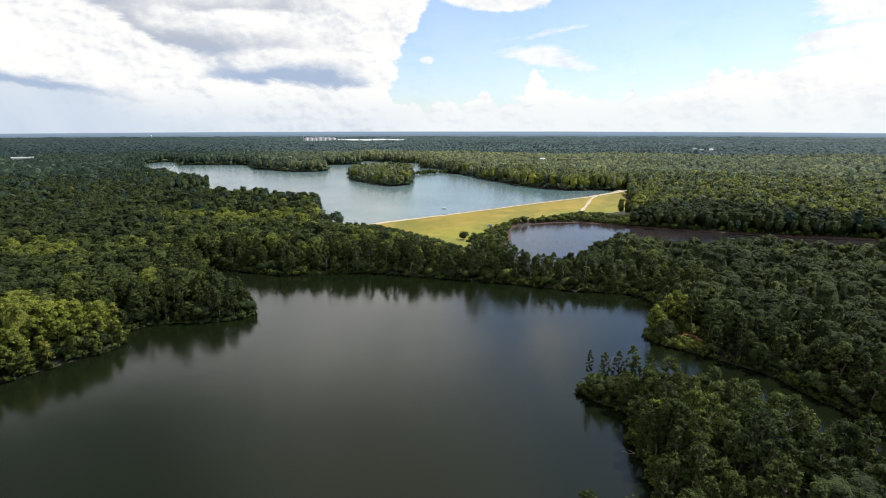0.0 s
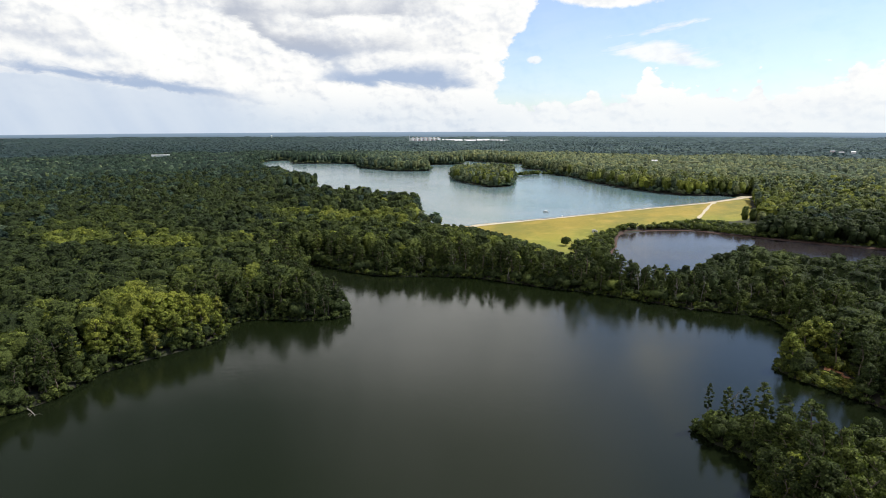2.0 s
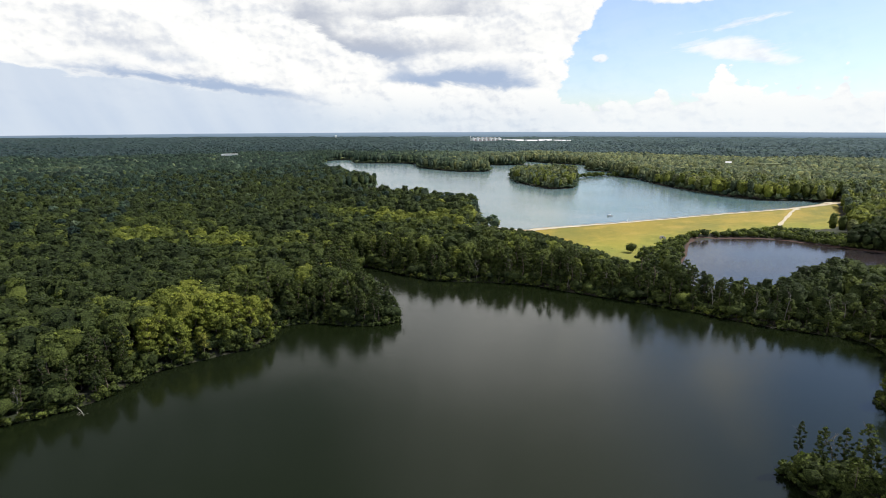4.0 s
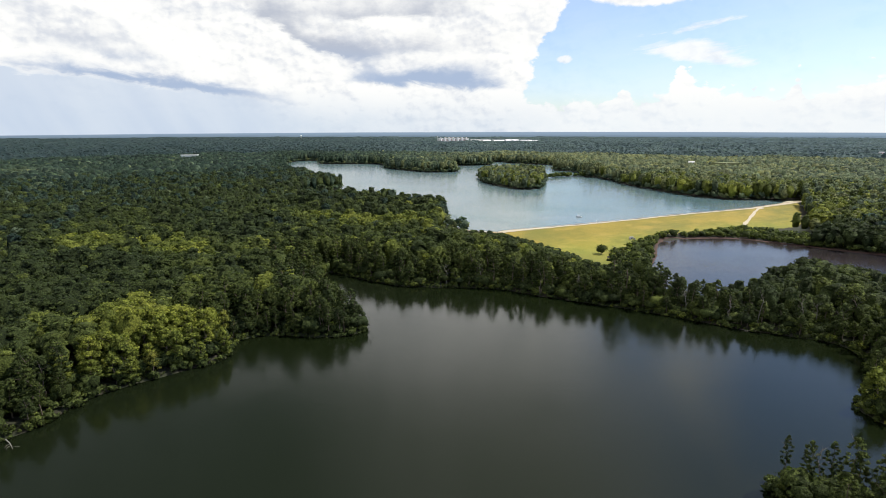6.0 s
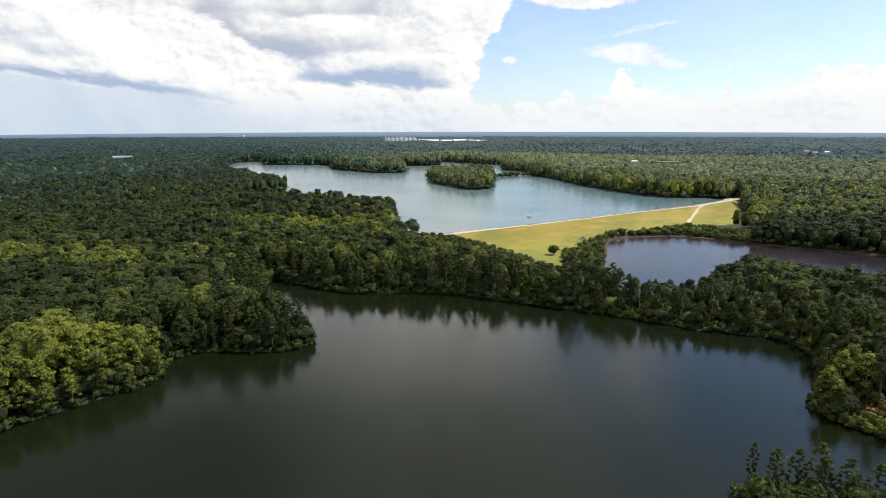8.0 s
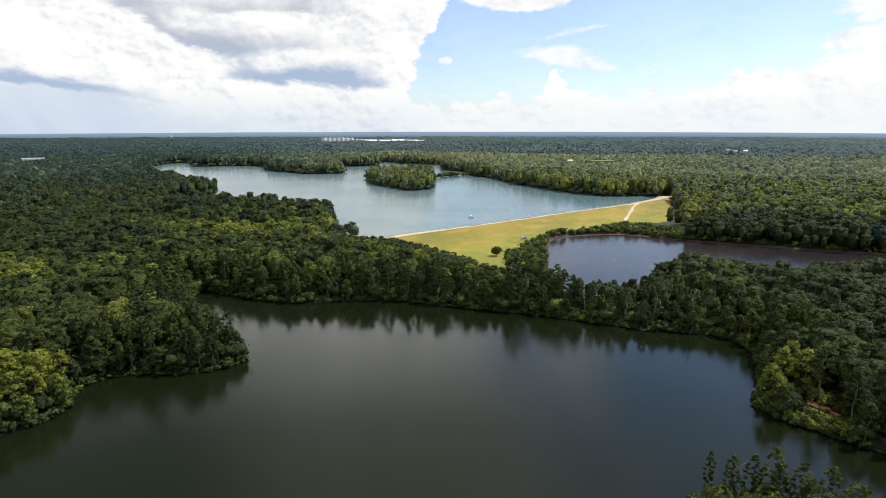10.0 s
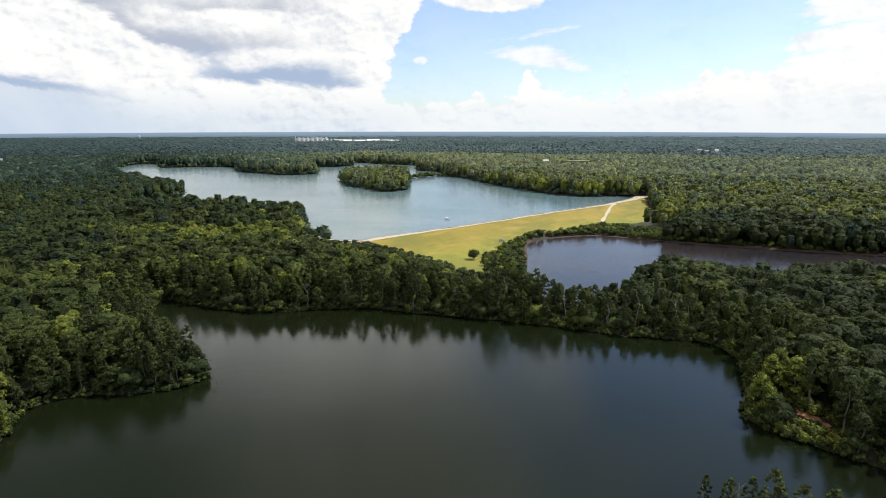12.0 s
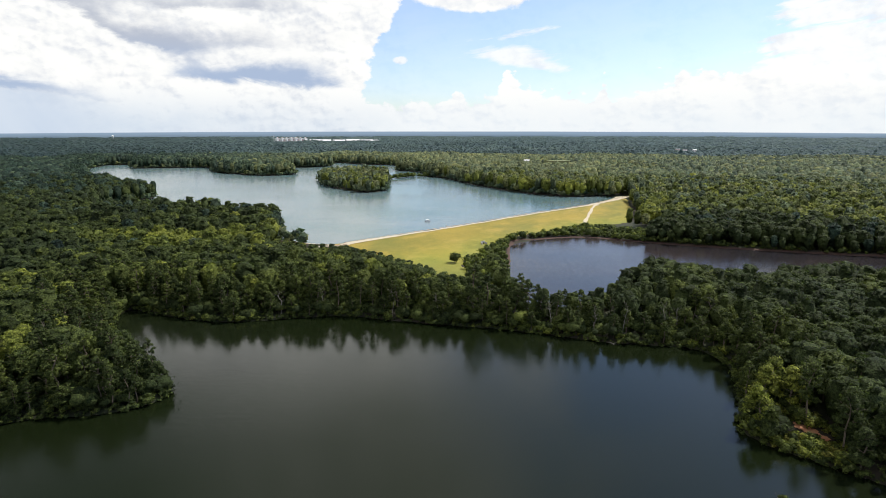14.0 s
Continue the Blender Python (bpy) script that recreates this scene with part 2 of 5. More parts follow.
def leaf_mix(k, p, tone, hazed=False):
    """Foliage: tone 0 is the dark blue-green of pines and shaded woods, 1 the yellow-green of young hardwoods and
    sunlit stands.
    """
    r = k.add("ShaderNodeValToRGB", Fac=tone)
    stops = ((0.0, (0.036, 0.052, 0.024)), (0.35, (0.055, 0.075, 0.028)), (0.6, (0.083, 0.107, 0.035)), (0.82, (0.128, 0.156, 0.038)),
             (0.93, (0.155, 0.178, 0.042)), (1.0, (0.155, 0.112, 0.052)))
    # bluish distance haze is mixed into these leaf colours
    if hazed:
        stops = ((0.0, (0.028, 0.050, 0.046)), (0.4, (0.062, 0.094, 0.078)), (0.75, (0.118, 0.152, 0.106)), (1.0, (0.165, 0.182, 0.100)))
    # a stronger haze tint for the woods towards the horizon
    if hazed == 2:
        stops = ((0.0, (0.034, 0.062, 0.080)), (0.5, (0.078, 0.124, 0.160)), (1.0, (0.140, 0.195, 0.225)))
    e = r.color_ramp.elements
    while len(e) < len(stops):
        e.new(0.5)
    for el, (pos, c) in zip(e, stops):
        el.position, el.color = pos, (*c, 1)
    island = k.add("ShaderNodeNewGeometry").outputs["Random Per Island"]
    c = k.mix(1.0, r.outputs[0], k.mix(island, (0.48, 0.51, 0.48, 1), (1.58, 1.52, 1.36, 1)), "MULTIPLY")
    grain = k.noise(place_of(k), 2.3, 3, 0.72)
    c = k.mix(1.0, c, k.mix(k.ramp(grain, 0.36, 0.64), (0.42, 0.44, 0.42, 1), (1.52, 1.50, 1.38, 1)), "MULTIPLY")
    if hazed:
        tuft = k.noise(place_of(k), 0.42, 3, 0.7)
        c = k.mix(1.0, c, k.mix(k.ramp(tuft, 0.36, 0.64), (0.70, 0.72, 0.72, 1), (1.25, 1.24, 1.20, 1)), "MULTIPLY")
    stand = k.noise(place_of(k), 0.021, 3, 0.5)
    c = k.mix(k.ramp(stand, 0.38, 0.66), c, k.mix(1.0, c, (1.28, 1.22, 1.0, 1), "MULTIPLY"))
    k.put(p, "Base Color", c)
    p.inputs["Roughness"].default_value = 0.62
    p.inputs["Specular IOR Level"].default_value = 0.1
    relief(k, p, k.noise(place_of(k), 0.9 if hazed else 1.4, 3, 0.65), 1.0, 1.3 if hazed else 0.9)
    t = k.add("ShaderNodeBsdfTranslucent", Color=k.mix(1.0, c, (1.05, 1.18, 0.8, 1), "MULTIPLY"))
    mixed = k.add("ShaderNodeMixShader", Fac=0.32, i1=p.outputs[0], i2=t.outputs[0])
    k.tree.links.new(mixed.outputs[0], k.out.inputs[0])


def tree_leaves(k, p):
    leaf_mix(k, p, k.ramp(k.add("ShaderNodeObjectInfo").outputs["Random"], 0, 1, 0.0, 0.54, False))


# leaf tone raised to imitate sunshine; the few yellowish trees share it
def light_leaves(k, p):
    leaf_mix(k, p, k.ramp(k.add("ShaderNodeObjectInfo").outputs["Random"], 0, 1, 0.74, 0.96, False))


def wood_leaves(k, p):
    a = k.add("ShaderNodeAttribute")
    a.attribute_name = "tone"
    leaf_mix(k, p, a.outputs["Fac"])


def distant_leaves(k, p):
    a = k.add("ShaderNodeAttribute")
    a.attribute_name = "tone"
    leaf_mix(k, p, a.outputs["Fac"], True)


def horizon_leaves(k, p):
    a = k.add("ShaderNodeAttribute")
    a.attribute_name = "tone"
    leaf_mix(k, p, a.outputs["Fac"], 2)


def pine_leaves(k, p):
    leaf_mix(k, p, k.math("MULTIPLY", k.add("ShaderNodeObjectInfo").outputs["Random"], 0.5))


def bark(k, p):
    n = k.noise(k.scaled(place_of(k), (6, 6, 1.2)), 1.0, 5)
    k.put(p, "Base Color", k.mix(n, (0.055, 0.042, 0.032, 1), (0.24, 0.19, 0.145, 1)))
    relief(k, p, n, 0.6, 0.05)


def pale_wood(k, p):
    n = k.noise(k.scaled(place_of(k), (4, 4, 1)), 1.0, 4)
    k.put(p, "Base Color", k.mix(n, (0.13, 0.115, 0.095, 1), (0.29, 0.265, 0.23, 1)))


def forest_floor(k, p):
    v = place_of(k)
    a, b = k.noise(v, 0.5, 6, 0.65), k.noise(v, 0.03, 4, 0.55)
    c = k.mix(a, (0.014, 0.012, 0.008, 1), (0.046, 0.036, 0.022, 1))
    c = k.mix(k.ramp(b, 0.42, 0.6), c, k.mix(a, (0.014, 0.021, 0.008, 1), (0.040, 0.048, 0.018, 1)))
    k.put(p, "Base Color", c)
    p.inputs["Roughness"].default_value = 0.95
    relief(k, p, a, 0.8, 0.3)


def grass(k, p):
    v = place_of(k)
    a, b, c3 = k.noise(v, 1.3, 6, 0.7), k.noise(v, 0.035, 5, 0.6), k.noise(k.scaled(v, (0.05, 0.05, 0.6)), 1.0, 5, 0.6)
    c = k.mix(k.ramp(b, 0.25, 0.75), (0.245, 0.218, 0.026, 1), (0.375, 0.292, 0.040, 1))
    c = k.mix(k.ramp(c3, 0.45, 0.72), c, (0.410, 0.312, 0.058, 1))
    high = k.math("ADD", k.add("ShaderNodeSeparateXYZ", Vector=v).outputs[2], k.math("MULTIPLY", k.math("SUBTRACT", b, 0.5), 7.0))
    c = k.mix(k.ramp(high, 1.0, 7.5), k.mix(1.0, c, (0.82, 0.96, 0.8, 1), "MULTIPLY"), k.mix(1.0, c, (1.06, 0.94, 1.0, 1), "MULTIPLY"))
    damp = k.noise(k.scaled(v, (0.018, 0.018, 0.25)), 1.0, 5, 0.62, 2.0, 0.5)
    c = k.mix(k.ramp(damp, 0.44, 0.68, 0.0, 0.7), c, (0.170, 0.170, 0.026, 1))
    c = k.mix(k.ramp(a, 0.25, 0.8), k.mix(1.0, c, (0.68, 0.74, 0.65, 1), "MULTIPLY"), c)
    k.put(p, "Base Color", c)
    p.inputs["Roughness"].default_value = 0.9
    relief(k, p, a, 0.7, 0.25)


def dirt(k, p):
    v = place_of(k)
    a = k.noise(v, 0.8, 6, 0.65)
    k.put(p, "Base Color", k.mix(a, (0.40, 0.33, 0.22, 1), (0.62, 0.55, 0.42, 1)))
    p.inputs["Roughness"].default_value = 0.95
    relief(k, p, a, 0.5, 0.1)


def clay(k, p):
    v = place_of(k)
    a = k.noise(v, 0.5, 6, 0.65)
    k.put(p, "Base Color", k.mix(a, (0.032, 0.018, 0.012, 1), (0.090, 0.044, 0.028, 1)))
    p.inputs["Roughness"].default_value = 0.9
    relief(k, p, a, 0.6, 0.2)


def red_soil(k, p):
    v = place_of(k)
    a = k.noise(v, 0.9, 6, 0.65)
    k.put(p, "Base Color", k.mix(a, (0.26, 0.10, 0.045, 1), (0.46, 0.22, 0.11, 1)))
    relief(k, p, a, 0.6, 0.2)


def water_of(deep, shallow, ripple, rough):
    def build(k, p):
        v = place_of(k)
        slow = k.noise(k.scaled(v, (0.012, 0.02, 1)), 1.0, 4, 0.55)
        k.put(p, "Base Color", k.mix(k.ramp(slow, 0.35, 0.65), deep, shallow))
        p.inputs["Roughness"].default_value = rough
        p.inputs["IOR"].default_value = 1.333
        wave = k.math("ADD", k.noise(k.scaled(v, (1.5, 2.4, 1)), 1.0, 3, 0.6), k.noise(k.scaled(v, (0.35, 0.6, 1)), 1.0, 2, 0.5))
        gust = k.ramp(k.noise(v, 0.012, 3, 0.5), 0.36, 0.62, 0.25, 1.0)
        relief(k, p, k.math("MULTIPLY", wave, gust), ripple, 0.35)
    return build


def plain(colour, rough=0.6, vary=0.18, scale=0.4, metal=0.0):
    def build(k, p):
        n = k.noise(place_of(k), scale, 5, 0.6)
        lo = tuple(c * (1 - vary) for c in colour) + (1,)
        hi = tuple(min(1, c * (1 + vary)) for c in colour) + (1,)
        k.put(p, "Base Color", k.mix(n, lo, hi))
        p.inputs["Roughness"].default_value = rough
        p.inputs["Metallic"].default_value = metal
    return build


LEAVES_TREE = material("hardwood_leaves", tree_leaves)
LEAVES_PINE = material("pine_needles", pine_leaves)
LEAVES_LIGHT = material("sunlit_yellow_green_leaves", light_leaves)
LEAVES_WOOD = material("woodland_leaves", wood_leaves)
LEAVES_FAR = material("hazed_far_woods", distant_leaves)
LEAVES_HORIZON = material("hazed_horizon_woods", horizon_leaves)
BARK = material("bark", bark)
PALE_WOOD = material("bleached_wood", pale_wood)
FLOOR = material("forest_floor", forest_floor)
GRASS = material("mown_grass", grass)
DIRT = material("sandy_gravel", dirt)
CLAY = material("red_brown_mud", clay)
RUBBLE = material("brown_rubble", plain((0.27, 0.19, 0.12), 0.9, 0.5, 0.9))
RED_SOIL = material("orange_soil", red_soil)
LAKE = material("dark_lake_water", water_of((0.0062, 0.0096, 0.0032, 1), (0.0074, 0.0106, 0.0046, 1), 0.09, 0.095))
POND = material("muddy_pond_water", water_of((0.020, 0.018, 0.021, 1), (0.037, 0.028, 0.027, 1), 0.16, 0.16))
RESERVOIR = material("green_reservoir_water", water_of((0.090, 0.160, 0.168, 1), (0.142, 0.190, 0.196, 1), 0.16, 0.18))
WHITE_PAINT = material("white_paint", plain((0.78, 0.78, 0.76), 0.5))
PINK_WALL = material("pale_pink_wall", plain((0.62, 0.47, 0.44), 0.8, 0.1, 0.05))
GREY_ROOF = material("grey_roof", plain((0.30, 0.31, 0.33), 0.6))
ALUMINIUM = material("brushed_aluminium", plain((0.62, 0.64, 0.66), 0.35, 0.1, 1.0, 0.8))
CANVAS = material("pale_canvas", plain((0.72, 0.74, 0.74), 0.8))
DARK_PLASTIC = material("black_plastic", plain((0.03, 0.03, 0.035), 0.4))
DARK_GLASS = material("dark_glass", plain((0.03, 0.04, 0.05), 0.1))
CONCRETE = material("weathered_concrete", plain((0.50, 0.48, 0.44), 0.85, 0.25, 1.2))
HAY = material("dry_field", plain((0.20, 0.22, 0.10), 0.95, 0.3, 0.05))


# ---- helpers for meshes ----
def mesh_of(name, verts, faces, mats, index=None, smooth=False, tone=None, normals=None):
    """A triangle or quad mesh from arrays, quickly."""
    me = bpy.data.meshes.new(name)
    verts, faces = np.asarray(verts, np.float32), np.asarray(faces, np.int32)
    n, side = faces.shape
    me.vertices.add(len(verts))
    me.vertices.foreach_set("co", verts.ravel())
    me.loops.add(n * side)
    me.loops.foreach_set("vertex_index", faces.ravel())
    me.polygons.add(n)
    me.polygons.foreach_set("loop_start", np.arange(0, n * side, side, dtype=np.int32))
    me.polygons.foreach_set("loop_total", np.full(n, side, np.int32))
    for m in mats:
        me.materials.append(m)
    if index is not None:
        me.polygons.foreach_set("material_index", np.asarray(index, np.int32))
    me.polygons.foreach_set("use_smooth", np.full(n, smooth))
    if tone is not None:
        at = me.attributes.new("tone", "FLOAT", "POINT")
        at.data.foreach_set("value", np.asarray(tone, np.float32))
    me.update(calc_edges=True)
    if normals is not None:
        at = me.attributes.new("custom_normal", "FLOAT_VECTOR", "POINT")
        at.data.foreach_set("vector", np.asarray(normals, np.float32).ravel())
    return me


def part(name, bm, mat, parent, label=""):
    me = bpy.data.meshes.new(name)
    bm.to_mesh(me)
    bm.free()
    me.materials.append(mat)
    ob = new(name, me)
    ob.parent = parent
    if label:
        ob["label"] = label
    return ob


def box(bm, x0, x1, y0, y1, z0, z1, bevel=0.0):
    r = bmesh.ops.create_cube(bm, size=1.0)
    for v in r["verts"]:
        v.co = Vector((x0 + (v.co.x + 0.5) * (x1 - x0), y0 + (v.co.y + 0.5) * (y1 - y0), z0 + (v.co.z + 0.5) * (z1 - z0)))
    if bevel:
        edges = list({e for v in r["verts"] for e in v.link_edges})
        bmesh.ops.bevel(bm, geom=edges, offset=bevel, segments=2, affect="EDGES")
    return bm


def tube(bm, points, radii, sides=7):
    """A tapering tube along points."""
    rings = []
    for i, (p, r) in enumerate(zip(points, radii)):
        a, b = points[max(i - 1, 0)], points[min(i + 1, len(points) - 1)]
        d = (Vector(b) - Vector(a)).normalized()
        u = d.orthogonal().normalized()
        w = d.cross(u)
        rings.append([bm.verts.new(Vector(p) + u * r * math.cos(t) + w * r * math.sin(t)) for t in (2 * math.pi * j / sides for j in range(sides))])
    for a, b in zip(rings, rings[1:]):
        for j in range(sides):
            bm.faces.new((a[j], a[(j + 1) % sides], b[(j + 1) % sides], b[j]))
    bm.faces.new(rings[0][::-1]), bm.faces.new(rings[-1])
    return bm


# ---- the lie of the land ----
def rounded(points, steps=6, rough=0.0, seed=1):
    """A closed outline through points, softened, with a little irregularity."""
    p = np.asarray(points, float)
    out = []
    t = np.linspace(0, 1, steps, endpoint=False)[:, None]
    for i in range(len(p)):
        a, b, c, d = p[i - 1], p[i], p[(i + 1) % len(p)], p[(i + 2) % len(p)]
        out.append(0.5 * (2 * b + (c - a) * t + (2 * a - 5 * b + 4 * c - d) * t ** 2 + (3 * b - a - 3 * c + d) * t ** 3))
    q = np.concatenate(out)
    if rough:
        for v in q:
            n = noise.noise_vector((v[0] * 0.09, v[1] * 0.09, seed))
            v += np.array((n.x, n.y)) * rough
    return q


def signed(pts, poly):
    """Distance to an outline: negative inside."""
    out = np.empty(len(pts))
    a, b = poly, np.roll(poly, -1, 0)
    ab = b - a
    l2 = (ab ** 2).sum(1) + 1e-9
    for s in range(0, len(pts), 4000):
        p = pts[s:s + 4000]
        ap = p[:, None] - a[None]
        t = np.clip((ap * ab).sum(2) / l2, 0, 1)
        d = np.sqrt(((ap - t[..., None] * ab) ** 2).sum(2).min(1))
        up = (a[None, :, 1] <= p[:, None, 1]) != (b[None, :, 1] <= p[:, None, 1])
        xs = a[None, :, 0] + (p[:, None, 1] - a[None, :, 1]) / np.where(np.abs(ab[:, 1]) < 1e-9, 1e-9, ab[:, 1])[None] * ab[None, :, 0]
        odd = (up & (p[:, None, 0] < xs)).sum(1) % 2 == 1
        out[s:s + 4000] = np.where(odd, -d, d)
    return out


LAKE_SHORE = rounded([(-144, 121), (-134, 133), (-132, 156), (-118, 177), (-111, 188), (-117, 204), (-104, 212), (-88, 213), (-75, 223), (-86, 240),
                      (-112, 268), (-126, 305), (-106, 296), (-90, 290), (-75, 286), (-52, 289), (-33, 291), (-10, 283), (15, 276), (36, 269),
                      (53, 261), (71, 254), (89, 250), (97, 241), (95, 224), (81, 199), (80, 190), (92, 175), (104, 161), (110, 143),
                      (122, 112), (140, 70), (118, 72), (102, 98), (88, 124), (74, 141), (58, 153), (44, 152), (46, 144), (52, 138),
                      (49, 124), (48, 110), (42, 96), (14, 84), (-14, 78), (-33, 86), (-50, 70), (-80, 52), (-130, 30), (-172, 40), (-168, 92)], 5, 1.1, 1)
POND_SHORE = rounded([(43, 300), (42, 325), (47, 352), (54, 380), (60, 416), (70, 436), (90, 444), (108, 449), (126, 446), (141, 435),
                      (158, 426), (176, 416), (202, 404), (231, 393), (260, 382), (300, 371), (350, 355), (420, 320), (430, 290), (340, 262), (262, 282), (212, 296),
                      (182, 300), (155, 303), (131, 314), (108, 330), (90, 312), (76, 296), (62, 288), (46, 290)], 5, 0.9, 2)
RESERVOIR_SHORE = rounded([(-46, 402), (-18, 418), (36, 462), (96, 514), (158, 564), (196, 612), (203, 634), (180, 634), (158, 632), (135, 648),
                           (113, 683), (94, 724), (73, 778), (50, 862), (28, 892), (16, 985), (-24, 1030), (-12, 1100), (-32, 1172), (-92, 1206),
                           (-148, 1268), (-166, 1262), (-150, 1160), (-182, 1122), (-214, 1112), (-212, 1040), (-182, 970), (-184, 946), (-222, 926), (-272, 966),
                           (-318, 1003), (-350, 1085), (-380, 1128), (-450, 1118), (-500, 1112), (-522, 1196), (-560, 1222), (-590, 1200), (-566, 1105), (-520, 1005),
                           (-462, 898), (-408, 812), (-335, 722), (-278, 676), (-259, 640), (-276, 592), (-266, 532), (-215, 506), (-150, 500), (-104, 490),
                           (-90, 446), (-82, 418), (-66, 406)], 4, 2.0, 3)
ISLAND_SHORE = rounded([(-126, 856), (-104, 764), (-79, 718), (-58, 690), (-40, 689), (-29, 714), (-29, 785), (-38, 850), (-84, 882)], 6, 1.5, 4)
GRASS_EDGE = rounded([(-50, 400), (-42, 386), (-18, 368), (4, 346), (18, 336), (26, 352), (27, 378), (42, 404), (63, 438), (99, 463), (130, 486),
                      (174, 507), (193, 548), (209, 600), (200, 608), (160, 562), (98, 512), (36, 459), (-24, 411)], 4, 0.8, 5)
DAM_LINE = rounded([(-43, 394), (-25, 408), (36, 456), (98, 509), (162, 560), (205, 612)], 8)[:41]
LEVELS = (0.0, 1.0, 8.0)


def along_dam(pts):
    """Place along the dam's crest (0 to 1) and distance from it, positive downstream."""
    a, b = DAM_LINE[:-1], DAM_LINE[1:]
    ab = b - a
    ap = pts[:, None] - a[None]
    t = np.clip((ap * ab).sum(2) / (ab ** 2).sum(1), 0, 1)
    off = ap - t[..., None] * ab
    d = np.sqrt((off ** 2).sum(2))
    j = d.argmin(1)
    i = np.arange(len(pts))
    cross = ab[j, 0] * off[i, j, 1] - ab[j, 1] * off[i, j, 0]
    return (j + t[i, j]) / len(a), np.where(cross < 0, 1, -1) * d[i, j]


def waves(x, y):
    """Gentle hills."""
    return (np.sin(x * 0.011 + 1.3) * np.cos(y * 0.009 - 0.4) + 0.6 * np.sin(x * 0.023 + y * 0.017) + 0.5 * np.cos(x * 0.0041 - y * 0.0037))


def shores(pts):
    """Signed distances to the three waters."""
    return np.stack([signed(pts, LAKE_SHORE), signed(pts, POND_SHORE), np.maximum(signed(pts, RESERVOIR_SHORE), -signed(pts, ISLAND_SHORE))])


def ground_height(pts, s=None):
    pts = np.asarray(pts, float)
    s = shores(pts) if s is None else s
    d = np.maximum(s, 0)
    u = np.empty(len(pts))
    off = np.empty(len(pts))
    for i in range(0, len(pts), 20000):
        u[i:i + 20000], off[i:i + 20000] = along_dam(pts[i:i + 20000])
    inside = np.clip((u - 0.004) / 0.05, 0, 1) * np.clip((0.996 - u) / 0.04, 0, 1)
    below = np.where(off > 0, inside * np.clip((130 - off) / 50, 0, 1), 0)
    w = 1 / (d + 0.6) ** 2
    w[2] *= (1 - 0.995 * below) * np.exp(-d[2] / 60)
    far = 1 / 700.0 ** 2
    base = (w[0] * LEVELS[0] + w[1] * LEVELS[1] + w[2] * LEVELS[2] + far * 4) / (w.sum(0) + far)
    near = d.min(0)
    rise = 0.7 * (1 - np.exp(-near / 2.0)) + 0.018 * np.minimum(near, 150)
    hills = waves(pts[:, 0], pts[:, 1]) * 2.2 * (1 - np.exp(-near / 90))
    land = base + rise * (1 - 0.75 * below) + hills * (1 - below)
    wet = s.min(0) < 0
    lake = s.argmin(0)
    bed = np.array(LEVELS)[lake] - np.minimum(3.0, 0.3 * np.abs(s.min(0)))
    z = np.where(wet, bed, land)
    bank = 9.5 - np.where(off > 0, np.maximum(off - 3.5, 0) * 0.235, np.maximum(-off - 3.5, 0) * 0.4)
    z = np.where((inside > 0.02) & (np.abs(off) < 60), np.maximum(z, bank * inside + z * (1 - inside)), z)
    return z


def stretch(lo, hi, fine_lo, fine_hi, step, grow):
    """Grid lines, fine in the middle and wider outwards."""
    c = list(np.arange(fine_lo, fine_hi + 0.1, step))
    s, x = step, fine_hi
    while x < hi:
        s = min(s * grow, 400)
        x += s
        c.append(x)
    s, x = step, fine_lo
    while x > lo:
        s = min(s * grow, 400)
        x -= s
        c.insert(0, x)
    return np.array(c)


def grid_mesh(name, xs, ys, lift, mats, keep=None):
    X, Y = np.meshgrid(xs, ys)
    pts = np.stack([X.ravel(), Y.ravel()], 1)
    z = ground_height(pts) + lift
    n, m = len(xs), len(ys)
    i = (np.arange(m - 1)[:, None] * n + np.arange(n - 1)[None]).ravel()
    faces = np.stack([i, i + 1, i + n + 1, i + n], 1)
    if keep is not None:
        ok = keep(pts)
        faces = faces[ok[faces].all(1)]
    return mesh_of(name, np.column_stack([pts, z]), faces, mats, smooth=True)


ground = new("ground", grid_mesh("ground", stretch(-5200, 5200, -150, 214, 4.0, 1.07), stretch(-5200, 5200, 60, 620, 4.0, 1.06), 0.0, [FLOOR]))
tagged(ground, "brown leaf-littered forest floor with low rises", "ground", kind="structure")


def water_sheet(name, outline, level, mat, label, out=2.2):
    """A flat sheet of water that runs a little way under its banks."""
    nxt, prv = np.roll(outline, -1, 0), np.roll(outline, 1, 0)
    t = nxt - prv
    nrm = np.stack([t[:, 1], -t[:, 0]], 1) / (np.linalg.norm(t, axis=1)[:, None] + 1e-9)
    area = 0.5 * (outline[:, 0] * nxt[:, 1] - nxt[:, 0] * outline[:, 1]).sum()
    ring = outline + nrm * out * (1 if area > 0 else -1)
    bm = bmesh.new()
    f = bm.faces.new([bm.verts.new((p[0], p[1], level)) for p in (ring if area > 0 else ring[::-1])])
    bmesh.ops.triangulate(bm, faces=[f])
    me = bpy.data.meshes.new(name)
    bm.to_mesh(me)
    bm.free()
    me.materials.append(mat)
    return tagged(new(name, me), label, "water", kind="structure")


water_sheet("water_lake", LAKE_SHORE, 0.0, LAKE, "dark green rippled lake water mirroring trees and cloud")
water_sheet("water_pond", POND_SHORE, 1.0, POND, "muddy brown pond water below the dam", 1.5)
water_sheet("water_reservoir", RESERVOIR_SHORE, 8.0, RESERVOIR, "pale blue-green reservoir water behind the grass dam")

